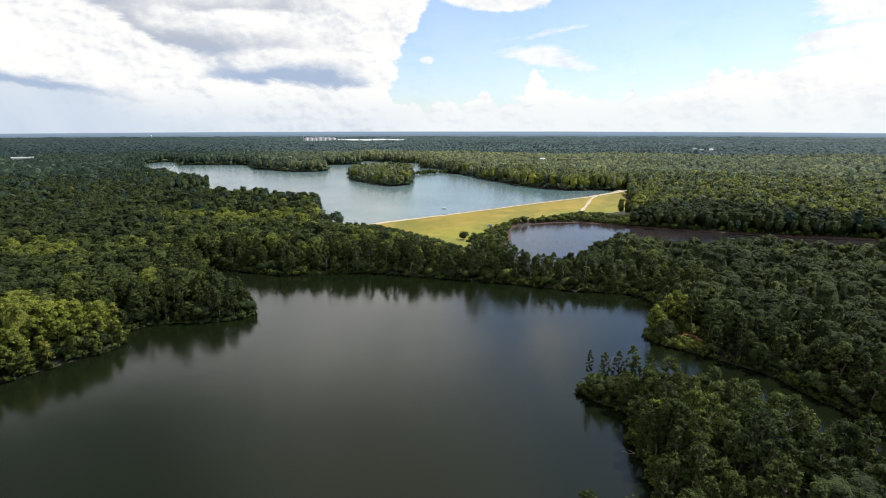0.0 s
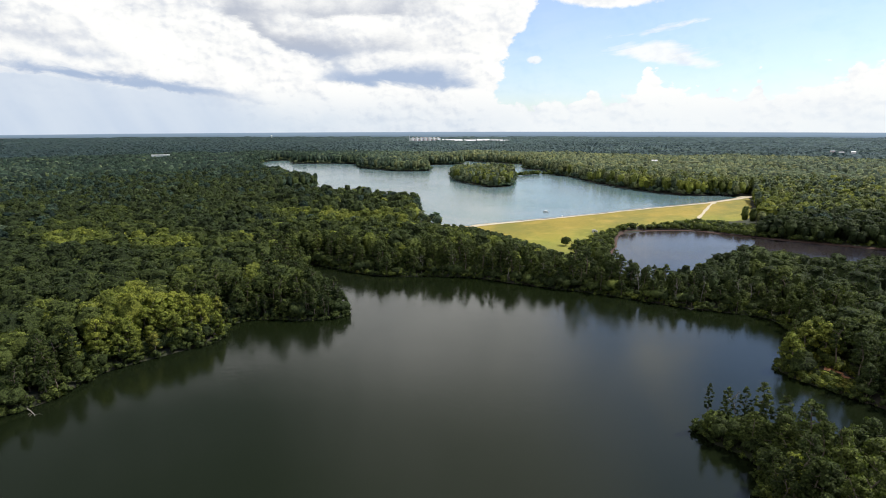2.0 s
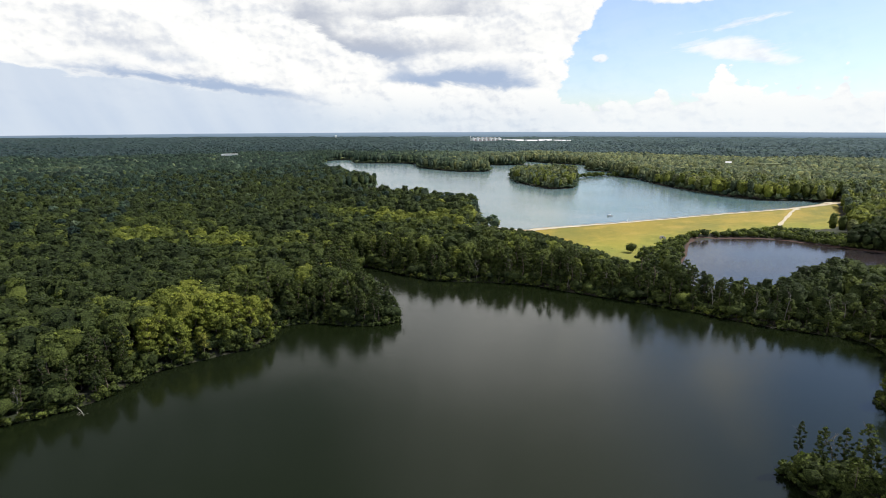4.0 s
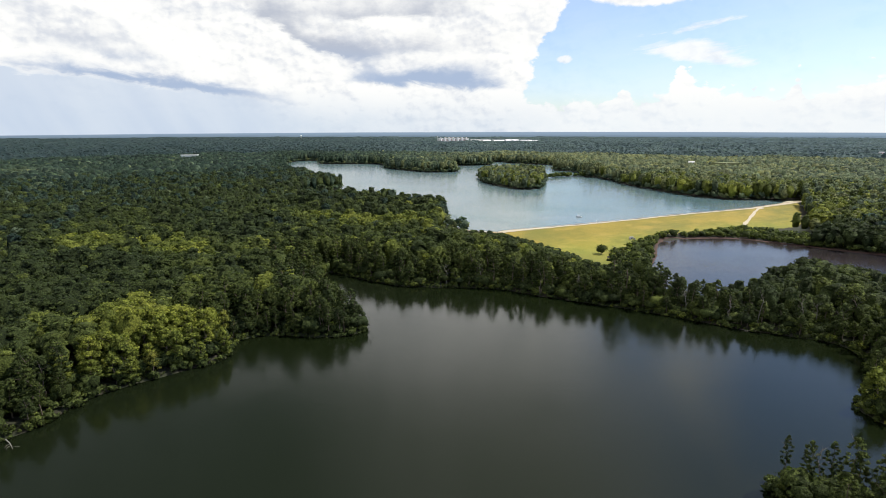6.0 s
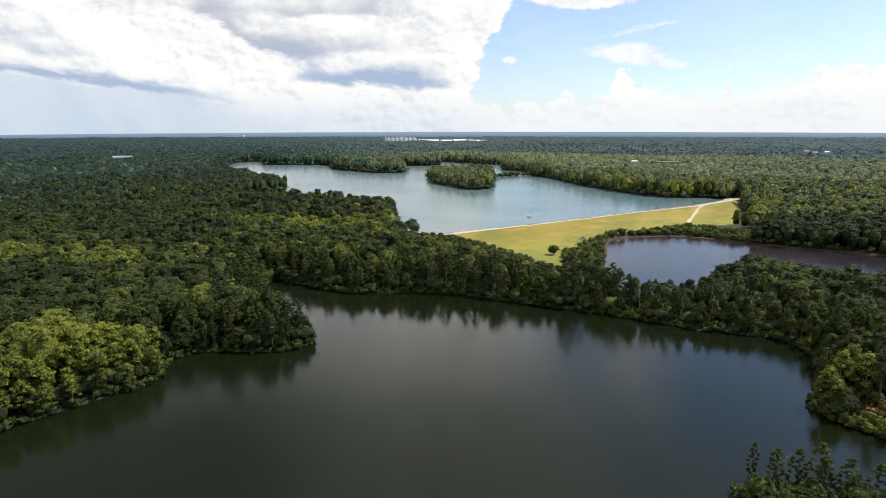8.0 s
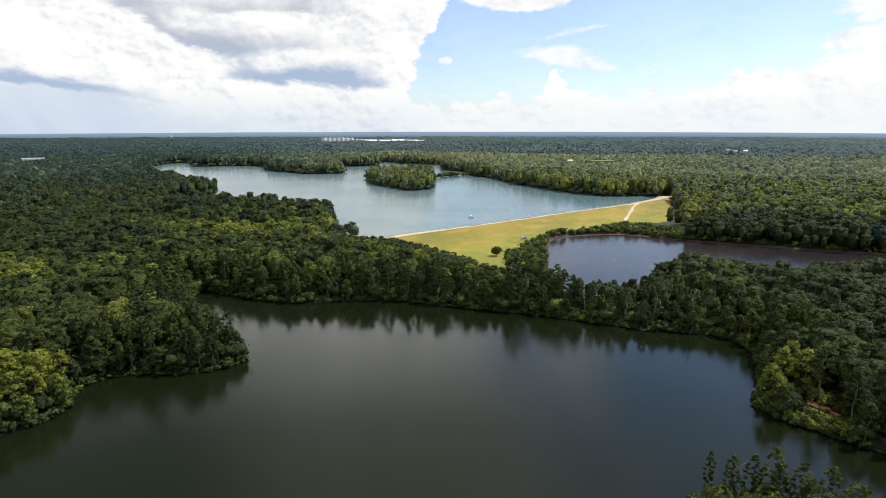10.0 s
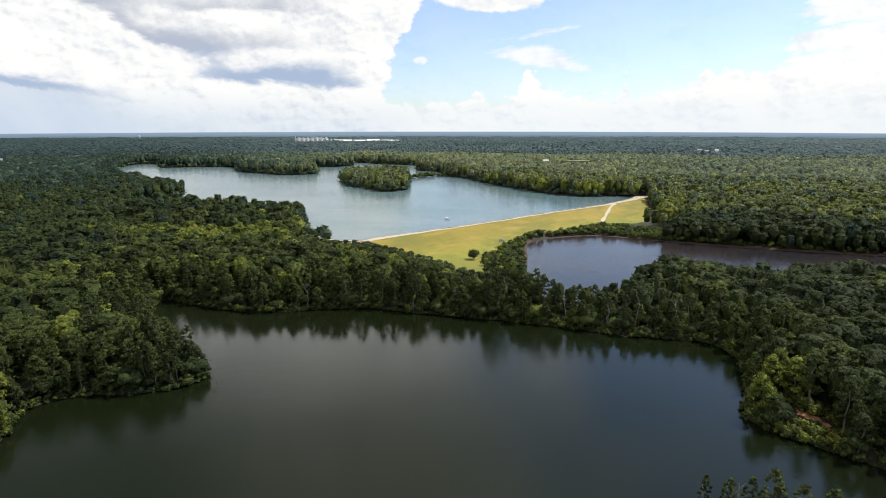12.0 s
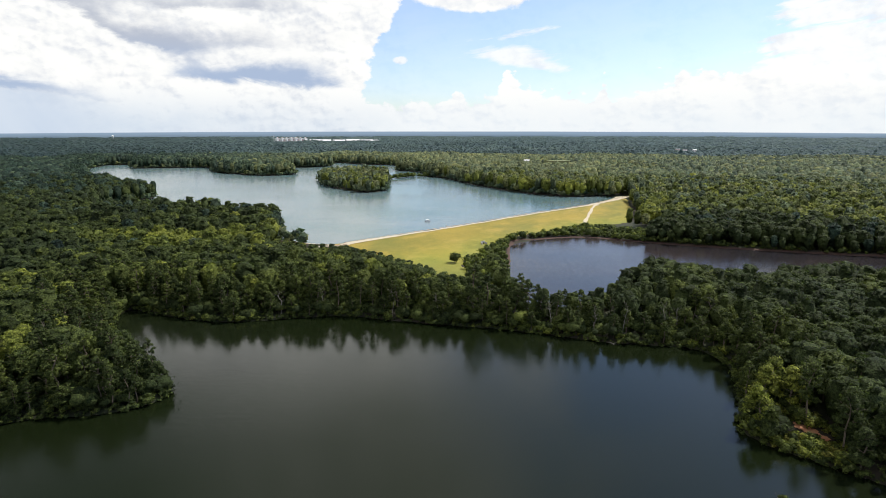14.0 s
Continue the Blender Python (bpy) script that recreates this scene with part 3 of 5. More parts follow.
# ---- the dam ----
dam = new("dam", grid_mesh("dam", np.arange(-60, 216, 2.0), np.arange(330, 620, 2.0), 0.14, [GRASS], lambda p: signed(p, GRASS_EDGE) < 0))
tagged(dam, "long grass-covered earth dam, mown yellow-green in sunshine", "dam", kind="structure")


def ribbon(name, line, widths, lift, mat, rough=0.35, seed=0):
    """A worn strip laid on the ground along a line."""
    line = np.asarray(line, float)
    seg = np.linalg.norm(np.diff(line, axis=0), axis=1)
    run = np.concatenate([[0], np.cumsum(seg)])
    q = np.arange(0, run[-1], 2.0)
    c = np.stack([np.interp(q, run, line[:, 0]), np.interp(q, run, line[:, 1])], 1)
    t = np.gradient(c, axis=0)
    nrm = np.stack([-t[:, 1], t[:, 0]], 1) / np.linalg.norm(t, axis=1)[:, None]
    w = np.interp(q, np.linspace(0, run[-1], len(widths)), widths)
    cols = []
    for side in (-0.5, -0.17, 0.17, 0.5):
        wob = np.array([noise.noise((p[0] * 0.12, p[1] * 0.12, seed + side * 7)) for p in c]) * rough
        cols.append(c + nrm * ((w * side) + wob * (abs(side) > 0.3))[:, None])
    pts = np.concatenate(cols)
    z = ground_height(pts) + lift
    n = len(q)
    faces = []
    for k in range(3):
        i = np.arange(n - 1) + k * n
        faces.append(np.stack([i, i + n, i + n + 1, i + 1], 1))
    return new(name, mesh_of(name, np.column_stack([pts, z]), np.concatenate(faces), [mat], smooth=True))


crest = DAM_LINE + np.array((0.3, -0.2))
tagged(ribbon("road", np.concatenate([[(-58, 388)], crest]), [7, 7.5, 3.2, 3.0, 3.0, 3.0, 3.4, 6.0, 7.0], 0.30, DIRT, 0.9, 3), "pale sandy gravel track along the dam crest", "road", kind="structure")
tagged(ribbon("path", [(128, 486), (139, 508), (150, 532), (160, 552), (166, 560)], [2.2, 2.6, 2.4, 2.4, 3], 0.34, DIRT, 1.0, 9), "pale stony track down the dam's face", "path", kind="structure")
tagged(ribbon("landing", [(172, 572), (186, 588), (200, 604), (212, 622)], [5, 8, 10, 9], 0.38, DIRT, 1.2, 12), "bright sandy turning place at the dam's end", "path", kind="structure")

side = np.gradient(DAM_LINE, axis=0)
side = np.stack([-side[:, 1], side[:, 0]], 1) / np.linalg.norm(side, axis=1)[:, None]
tagged(ribbon("stone_edge", DAM_LINE + side * 3.1, [1.6] * 9, 0.42, RUBBLE, 0.8, 15), "brown rubble edge of the dam above the reservoir", "bank", kind="structure")


def shore_strip(name, outline, i0, i1, width, level, mat, label):
    """Bare bank between the water's edge and the plants."""
    c = np.asarray(outline)[i0:i1]
    t = np.gradient(c, axis=0)
    nrm = np.stack([-t[:, 1], t[:, 0]], 1) / np.linalg.norm(t, axis=1)[:, None]
    side = np.sign(signed(c + nrm * 3, outline).mean())
    cols = [c + nrm * side * (-1.0)]
    wob = np.array([noise.noise((p[0] * 0.08, p[1] * 0.08, 4.0)) for p in c])
    cols.append(c + nrm * side * (width * 0.5))
    cols.append(c + nrm * side * (width * (1 + 0.5 * wob))[:, None])
    pts = np.concatenate(cols)
    z = np.maximum(ground_height(pts), level - 0.3) + 0.16
    z[:len(c)] = level - 0.35
    n = len(c)
    faces = []
    for k in range(2):
        i = np.arange(n - 1) + k * n
        faces.append(np.stack([i, i + 1, i + n + 1, i + n], 1))
    return tagged(new(name, mesh_of(name, np.column_stack([pts, z]), np.concatenate(faces), [mat], smooth=True)), label, "bank", kind="structure")


shore_strip("mud_bank", POND_SHORE, 8, 82, 2.6, 1.0, CLAY, "bare red-brown mud bank round the pond")
shore_strip("sand_beach", RESERVOIR_SHORE, 205, 212, 4.0, 8.0, DIRT, "narrow sandy beach beside the dam")
soil = grid_mesh("soil_bank", np.arange(84, 104, 0.4), np.arange(180, 202, 0.4), 0.25, [RED_SOIL],
                 lambda p: ((p[:, 0] - 94.5) * 0.3 - (p[:, 1] - 190.5) * 0.95) ** 2 / 27 + ((p[:, 0] - 94.5) * 0.95 + (p[:, 1] - 190.5) * 0.3) ** 2 / 3.4
                 + 0.45 * np.sin(p[:, 0] * 2.1) * np.sin(p[:, 1] * 1.7) < 1)
tagged(new("soil_bank", soil), "bare orange clay slope under the trees", "bank", kind="structure")

# ---- trees ----
GOLD = (1 + 5 ** 0.5) / 2
ICO_V = np.array([(-1, GOLD, 0), (1, GOLD, 0), (-1, -GOLD, 0), (1, -GOLD, 0), (0, -1, GOLD), (0, 1, GOLD), (0, -1, -GOLD), (0, 1, -GOLD),
                  (GOLD, 0, -1), (GOLD, 0, 1), (-GOLD, 0, -1), (-GOLD, 0, 1)]) / math.sqrt(1 + GOLD ** 2)
ICO_F = np.array([(i, j, k) for i in range(12) for j in range(i + 1, 12) for k in range(j + 1, 12)
                  if all(np.linalg.norm(ICO_V[a] - ICO_V[b]) < 1.2 for a, b in ((i, j), (j, k), (i, k)))])
_n = np.cross(ICO_V[ICO_F[:, 1]] - ICO_V[ICO_F[:, 0]], ICO_V[ICO_F[:, 2]] - ICO_V[ICO_F[:, 0]])
_flip = (_n * ICO_V[ICO_F[:, 0]]).sum(1) < 0
ICO_F[_flip] = ICO_F[_flip][:, ::-1]


def unit(v):
    return v / (np.linalg.norm(v, axis=1)[:, None] + 1e-9)


OCTA_V = np.array([(1, 0, 0), (-1, 0, 0), (0, 1, 0), (0, -1, 0), (0, 0, 1), (0, 0, -1)], float)
OCTA_F = np.array([(0, 2, 4), (2, 1, 4), (1, 3, 4), (3, 0, 4), (2, 0, 5), (1, 2, 5), (3, 1, 5), (0, 3, 5)])


def clump(rng, centre, r, squash, sprays, size, core=0.78, coarse=False):
    """One tuft of foliage: an uneven core with many small leaf sprays on it."""
    shell, skin = (OCTA_V, OCTA_F) if coarse else (ICO_V, ICO_F)
    v = shell * rng.uniform(0.72, 1.14, (len(shell), 1)) * r * core * (1.15 if coarse else 1.0)
    v[:, 2] *= squash
    verts, faces, normals = [v + centre], [skin], [shell]
    if sprays:
        d = rng.normal(size=(sprays, 3))
        d[:, 2] = np.abs(d[:, 2]) * 1.1 - 0.4
        d = unit(d)
        c = d * r * rng.uniform(0.74, 1.22, (sprays, 1))
        c[:, 2] *= squash
        nrm = unit(d + rng.normal(size=(sprays, 3)) * 0.55 + np.array((0, 0, 0.3)))
        u = unit(np.cross(nrm, rng.normal(size=(sprays, 3))))
        w = np.cross(nrm, u)
        s = size * rng.uniform(0.6, 1.45, (sprays, 1))
        tri = np.stack([c - u * s - w * s * 0.45, c + u * s * 0.9 - w * s * 0.5 - nrm * s * 0.25, c + u * s * 0.1 + w * s * 0.95 - nrm * s * 0.15], 1).reshape(-1, 3)
        verts.append(tri + centre)
        faces.append(len(shell) + np.arange(sprays)[:, None] * 3 + np.array((0, 1, 2)))
        normals.append(np.repeat(unit(d * 0.6 + nrm * 0.6), 3, 0))
    return np.concatenate(verts), np.concatenate(faces), np.concatenate(normals)


def gather(pieces):
    verts, faces, normals, n = [], [], [], 0
    for v, f, q in pieces:
        verts.append(v), faces.append(f + n), normals.append(q)
        n += len(v)
    v = np.concatenate(verts)
    middle = v.mean(0) - np.array((0, 0, np.ptp(v[:, 2]) * 0.15))
    return v, np.concatenate(faces), unit(np.concatenate(normals) * 0.72 + unit(v - middle) * 0.38 + np.array((0, 0, 0.12)))


def hardwood_crown(rng, lobes, sprays, size, h=16.0, wide=3.7, coarse=False, lean=0.6):
    """A broad, domed crown of many small rounded tufts, uneven in outline."""
    out = []
    swell = math.sqrt(11.0 / lobes)
    tilt = rng.uniform(-lean, lean, 2)
    for i in range(lobes):
        a = i * 2.4 + rng.uniform(-0.5, 0.5)
        q = math.sqrt((i + 0.2) / lobes)
        rr = q * wide * rng.uniform(0.66, 0.94)
        z = h - 1.7 - (6.2 + rng.uniform(0, 4.2)) * q ** 2.1 - rng.uniform(0, 1.5)
        r = wide * rng.uniform(0.34, 0.50) * swell * 1.06
        out.append(clump(rng, np.array((rr * math.cos(a) + tilt[0] * (z / h), rr * math.sin(a) + tilt[1] * (z / h), z)), r, rng.uniform(0.78, 1.05), sprays, size, 0.8, coarse))
    return gather(out)


def pine_crown(rng, lobes, sprays, size, h=18.5, wide=2.7, bole=0.5, core=0.72, coarse=False):
    """A ragged crown in tiers on a tall bare stem."""
    out = []
    swell = math.sqrt(12.0 / lobes)
    for i in range(lobes):
        q = (i + 0.4) / lobes
        z = h * (1 - (1 - bole) * q ** 1.15) - 0.9 + rng.uniform(-0.4, 0.4)
        a = i * 2.1 + rng.uniform(-0.5, 0.5)
        rr = wide * (0.10 + 0.74 * math.sin(min(1, q * 1.25) * math.pi * 0.62)) * rng.uniform(0.6, 1.15)
        r = wide * rng.uniform(0.32, 0.47) * (0.78 + 0.36 * q) * swell * 1.1
        out.append(clump(rng, np.array((rr * math.cos(a), rr * math.sin(a), z)), r, rng.uniform(0.6, 0.85), sprays, size, core, coarse))
    return gather(out)


def dome(rng, h, wide, rings, sides, sprays=0, size=0.8, stand_off=1.5):
    """A rounded, uneven crown in one piece that reaches well down, with leaf sprays standing off it."""
    a = np.arange(sides) * 2 * math.pi / sides
    pts = [[(rng.uniform(-0.5, 0.5), rng.uniform(-0.5, 0.5), h)]]
    for z, r in rings:
        t = a + rng.uniform(0, 1.2)
        rr = wide * r * rng.uniform(0.76, 1.22, sides)
        pts.append(np.stack([np.cos(t) * rr, np.sin(t) * rr, h * z + rng.uniform(-0.6, 0.6, sides)], 1))
    v = np.concatenate(pts)
    i = np.arange(sides)
    j = (i + 1) % sides
    faces = [np.stack([0 * i, 1 + i, 1 + j], 1)]
    for k in range(len(rings) - 1):
        p, q = 1 + k * sides, 1 + (k + 1) * sides
        faces += [np.stack([p + i, q + i, q + j], 1), np.stack([p + i, q + j, p + j], 1)]
    middle = np.array((0, 0, h * 0.5))
    nrm = unit((v - middle) * np.array((1, 1, 0.75)) + rng.normal(0, 0.8, v.shape) + np.array((0, 0, 0.4)))
    f = np.concatenate(faces)
    if sprays:
        c = v[f[rng.integers(0, len(f), sprays)]]
        w = rng.dirichlet((1, 1, 1), sprays)
        c = (c * w[..., None]).sum(1)
        d = unit((c - middle) * np.array((1, 1, 0.8)))
        c = c + d * rng.uniform(0.1, stand_off, (sprays, 1)) * size
        n = unit(d + rng.normal(size=d.shape) * 0.6 + np.array((0, 0, 0.3)))
        u = unit(np.cross(n, rng.normal(size=d.shape)))
        b = np.cross(n, u)
        s = size * rng.uniform(0.6, 1.4, (sprays, 1))
        tri = np.stack([c - u * s - b * s * 0.5, c + u * s - b * s * 0.5 - n * s * 0.3, c + b * s * 0.9 - n * s * 0.2], 1).reshape(-1, 3)
        f = np.concatenate([f, len(v) + np.arange(sprays)[:, None] * 3 + np.array((0, 1, 2))])
        v = np.concatenate([v, tri])
        nrm = np.concatenate([nrm, np.repeat(unit(d * 0.6 + n * 0.6), 3, 0)])
    return v, f, nrm


ROUND = ((0.965, 0.40), (0.87, 0.78), (0.70, 1.0), (0.22, 0.72))


def full_crown(rng, h, wide, lobes, sprays, size, sides=6, coarse=False):
    """A closed, rounded crown: a leafy body that reaches low, covered with tufts over its top and sides."""
    out = [dome(rng, h * 0.95, wide * 0.84, ROUND, sides)]
    for i in range(lobes):
        a = i * 2.4 + rng.uniform(-0.4, 0.4)
        q = math.sqrt((i + 0.15) / lobes)
        rr = wide * 0.80 * q
        z = h * 0.93 - wide * 1.05 * (1 - math.sqrt(max(0.0, 1 - 0.92 * q * q))) - rng.uniform(0, 1.0)
        if i > 0.6 * lobes:
            z -= rng.uniform(0.05, 0.34) * h
        r = wide * rng.uniform(0.26, 0.42) * math.sqrt(10.0 / lobes)
        out.append(clump(rng, np.array((rr * math.cos(a), rr * math.sin(a), z)), r, rng.uniform(0.75, 1.0), sprays, size, 0.85, coarse))
    return gather(out)


def shrub_crown(rng, lobes, sprays, size, h=2.6, wide=1.5):
    out = []
    for i in range(lobes):
        a = i * 2.3 + rng.uniform(-0.5, 0.5)
        rr = wide * 0.55 * math.sqrt(i / lobes)
        out.append(clump(rng, np.array((rr * math.cos(a), rr * math.sin(a), h * rng.uniform(0.35, 0.68))), wide * rng.uniform(0.5, 0.75), 0.95, sprays, size))
    return gather(out)


def stem(rng, h, r, sides=4, lean=0.5):
    """A plain tapered trunk as arrays."""
    t = np.linspace(0, 2 * math.pi, sides, endpoint=False)
    ring = np.stack([np.cos(t), np.sin(t), np.zeros(sides)], 1)
    top = np.array((rng.uniform(-lean, lean), rng.uniform(-lean, lean), h))
    v = np.concatenate([ring * r + np.array((0, 0, -0.8)), ring * r * 0.35 + top])
    i = np.arange(sides)
    j = (i + 1) % sides
    return v, np.concatenate([np.stack([i, j, j + sides], 1), np.stack([i, j + sides, i + sides], 1)])


def limbed_trunk(rng, h, r, limbs, spread, first=0.45):
    """A tapered, slightly crooked trunk with limbs."""
    bm = bmesh.new()
    pts = [Vector((rng.uniform(-0.25, 0.25) * i, rng.uniform(-0.25, 0.25) * i, -0.8 + (h + 0.8) * i / 5)) for i in range(6)]
    tube(bm, pts, [r * (1.25, 1.0, 0.85, 0.68, 0.46, 0.18)[i] for i in range(6)], 7)
    for i in range(limbs):
        q = first + (0.95 - first) * i / limbs
        base = pts[0].lerp(pts[-1], q)
        k = min(int(q * 5), 4)
        base = pts[k].lerp(pts[k + 1], q * 5 - k)
        a = i * 2.4 + rng.uniform(-0.4, 0.4)
        L = spread * rng.uniform(0.6, 1.0)
        mid = base + Vector((math.cos(a) * L * 0.5, math.sin(a) * L * 0.5, L * 0.28))
        end = base + Vector((math.cos(a) * L, math.sin(a) * L, L * 0.62))
        tube(bm, [base, mid, end], [r * 0.34, r * 0.24, r * 0.08], 5)
    return bm


def scatter(step, x0, x1, y0, y1, rng, jitter=0.42):
    xs, ys = np.arange(x0, x1, step), np.arange(y0, y1, step * 0.88)
    X, Y = np.meshgrid(xs, ys)
    X = X + (np.arange(len(ys)) % 2)[:, None] * step * 0.5
    p = np.stack([X.ravel(), Y.ravel()], 1)
    return p + rng.uniform(-jitter, jitter, p.shape) * step


def free_land(p, s, gap=1.0):
    """Where trees may stand: off the water, the dam, the tracks and the bare ground."""
    u, off = along_dam(p)
    ok = (s.min(0) > gap) & (signed(p, GRASS_EDGE) > 1.5)
    ok &= ~((u > 0.002) & (u < 0.998) & (np.abs(off) < 9))
    ok &= ~((np.hypot(p[:, 0] - 205, p[:, 1] - 612) < 14) | (np.hypot(p[:, 0] + 52, p[:, 1] - 392) < 9))
    ahead, aside = (94 - p[:, 0]) * 0.62 + (190 - p[:, 1]) * 0.78, (p[:, 0] - 94) * 0.78 - (p[:, 1] - 190) * 0.62
    ok &= ~((ahead > -4) & (ahead < 17) & (np.abs(aside) < 6))
    toe = (p[:, 0] > 20) & (p[:, 0] < np.where(p[:, 1] > 490, 197, 186)) & (p[:, 1] > 340) & (off > 0) & (off < 95) & (s[1] < 60)
    return ok & ~toe


def join_trees(name, label, templates, pos, z, kind, size, tone, rng, category="woodland", leaf=None):
    """Many trees as one mesh: templates is a list of (verts, faces, number of leading trunk vertices)."""
    V, F, M, T, N = [], [], [], [], []
    n = 0
    ang = rng.uniform(0, 2 * math.pi, len(pos))
    for t, (tv, tf, tn, trunk) in enumerate(templates):
        who = np.where(kind == t)[0]
        if not len(who):
            continue
        c, s = np.cos(ang[who])[:, None], np.sin(ang[who])[:, None]
        wide, tall = size[who, 0][:, None], size[who, 1][:, None]
        x = (tv[None, :, 0] * c - tv[None, :, 1] * s) * wide + pos[who, 0][:, None]
        y = (tv[None, :, 0] * s + tv[None, :, 1] * c) * wide + pos[who, 1][:, None]
        zz = tv[None, :, 2] * tall + z[who][:, None]
        V.append(np.stack([x, y, zz], 2).reshape(-1, 3))
        F.append((tf[None] + (np.arange(len(who)) * len(tv))[:, None, None] + n).reshape(-1, 3))
        M.append(np.tile((tf < trunk).all(1).astype(np.int32), len(who)))
        T.append(np.repeat(tone[who], len(tv)))
        N.append(np.stack([tn[None, :, 0] * c - tn[None, :, 1] * s, tn[None, :, 0] * s + tn[None, :, 1] * c, np.repeat(tn[None, :, 2], len(who), 0)], 2).reshape(-1, 3))
        n += len(who) * len(tv)
    me = mesh_of(name, np.concatenate(V), np.concatenate(F), [leaf or LEAVES_WOOD, BARK], np.concatenate(M), True, np.concatenate(T), np.concatenate(N))
    return tagged(new(name, me), label, category, kind="stuff")


def with_stem(rng, crown, h, r, sides=4):
    v, f = stem(rng, h, r, sides)
    w, g, q = crown
    side = unit(v * np.array((1, 1, 0)))
    return np.concatenate([v, w]), np.concatenate([f, g + len(v)]), np.concatenate([side, q]), len(v)


def tones(rng, kind, pines):
    """Pines stay dark, hardwoods run from mid green to yellowish; a few are turning."""
    t = np.where(kind < pines, rng.uniform(0.0, 0.42, len(kind)), np.clip(rng.normal(0.50, 0.17, len(kind)), 0.1, 0.88))
    turned = rng.random(len(kind))
    t[turned < 0.035] = rng.uniform(0.86, 0.94, (turned < 0.035).sum())
    t[turned > 0.994] = 1.0
    return t


rng = np.random.default_rng(7)
VIEW_SPOT = np.array((0.0, 45.0))


def in_view(p, margin=0.0):
    """The wedge of land that the walk looks over."""
    a = np.degrees(np.arctan2(p[:, 0], p[:, 1] + 10))
    return (a > -58 - margin) & (a < 46 + margin)


# near woods, tree by tree along the water, joined further in
near = scatter(5.9, -420, 330, -60, 470, rng)
near = near[(np.hypot(*(near - VIEW_SPOT).T) < 470) & (in_view(near, 5) | (np.hypot(*near.T) < 120))]
near_s = shores(near)
ok = free_land(near, near_s)
near, near_s = near[ok], near_s[:, ok]
near_z = ground_height(near, near_s)
near_d = near_s.min(0)
dist = np.hypot(*(near - VIEW_SPOT).T)
pine_share = 0.5 + 0.35 * np.array([noise.noise((p[0] * 0.02, p[1] * 0.02, 5.0)) for p in near])
pine_share -= 0.26 * np.clip((near[:, 0] - 60) / 30, 0, 1)
is_pine = rng.random(len(near)) < pine_share
# sunlit parts of the woods, kept free of pines for lighter leaf colours
sunlit_stand = np.exp(-(((near[:, 0] + 134) / 34) ** 4 + ((near[:, 1] - 179) / 23) ** 4))
sunlit_stand = np.maximum(sunlit_stand, 0.9 * np.exp(-(((near[:, 0] + 225) / 75) ** 2 + ((near[:, 1] - 282) / 20) ** 2)))
sunlit_stand = np.maximum(sunlit_stand, np.exp(-(((near[:, 0] + 150) / 52) ** 2 + ((near[:, 1] - 398) / 16) ** 2)))
is_pine &= ~(sunlit_stand > rng.uniform(0.25, 0.7, len(near)))
grown = 0.86 + 0.14 * np.array([noise.noise((p[0] * 0.03, p[1] * 0.03, 8.0)) for p in near]) + rng.normal(0, 0.10, len(near))
grown *= np.clip(0.62 + near_d / 18, 0.6, 1.06)
spit = (near[:, 0] > 40) & (near[:, 0] < 112) & (near[:, 1] > 60) & (near[:, 1] < 160) & (near_s[0] < 30)
# heights capped to the camera's sight line, lower and lower towards the reservoir's corner and the mown grass
edge_y = np.interp(near[:, 0], (-95, -82, -70, -50, -35, -20, 0, 17, 32), (455, 416, 404, 402, 400, 388, 370, 345, 330))
edge_z = np.interp(near[:, 0], (-95, -50, -35, 17), (9.0, 9.0, 7.5, 4.0))
roof = edge_z + 1.0 + np.maximum(edge_y - near[:, 1], 0) * 0.175
young = (near[:, 0] > -86) & (near[:, 0] < 34) & (near[:, 1] > 285)
grown = np.where(young, np.minimum(grown, (roof - near_z) / 18.3), grown)
strip = (near[:, 0] > 42) & (near[:, 0] < 104) & (near[:, 1] > 245) & (near[:, 1] < 306)
grown = np.where(strip, grown * np.interp(near[:, 0], (42, 58, 92, 104), (0.95, 0.72, 0.74, 1.0)), grown)
corner = (near[:, 0] < -84) & (near[:, 1] > 425) & (near_s[2] < 40)
grown = np.where(corner, np.maximum(grown, 0.98) * rng.uniform(0.94, 1.08, len(near)), grown)
tip = np.hypot(near[:, 0] - 47, near[:, 1] - 150) < 7.5
grown[tip] *= 0.5
grown[spit & ~tip] *= 0.98
alive = grown > 0.2
near, near_s, near_z, near_d, dist, is_pine, grown = near[alive], near_s[:, alive], near_z[alive], near_d[alive], dist[alive], is_pine[alive], grown[alive]
spit = spit[alive]
rank = near_s[0] + np.where(spit, -10, 0) + np.maximum(dist - 150, 0) * 0.03
front = in_view(near) & (near[:, 1] > 62) & (near_s[0] < 40)
hero_hard = np.where(front & ~is_pine)[0]
hero_hard = hero_hard[np.argsort(rank[hero_hard])][:290]
hero_pine = np.where(front & is_pine)[0]
hero_pine = hero_pine[np.argsort(rank[hero_pine])][:290]
rest = np.setdiff1d(np.arange(len(near)), np.concatenate([hero_hard, hero_pine]))
# first clump gets leaves painted as sunlit, the second is yellowish itself
sunny = np.exp(-(((near[:, 0] + 134) / 34) ** 4 + ((near[:, 1] - 179) / 23) ** 4)) + np.exp(-(((near[:, 0] - 88) / 9) ** 2 + ((near[:, 1] - 204) / 16) ** 2)) * 0.8
hero_light = hero_hard[sunny[hero_hard] > 0.35]
hero_hard = hero_hard[sunny[hero_hard] <= 0.35]


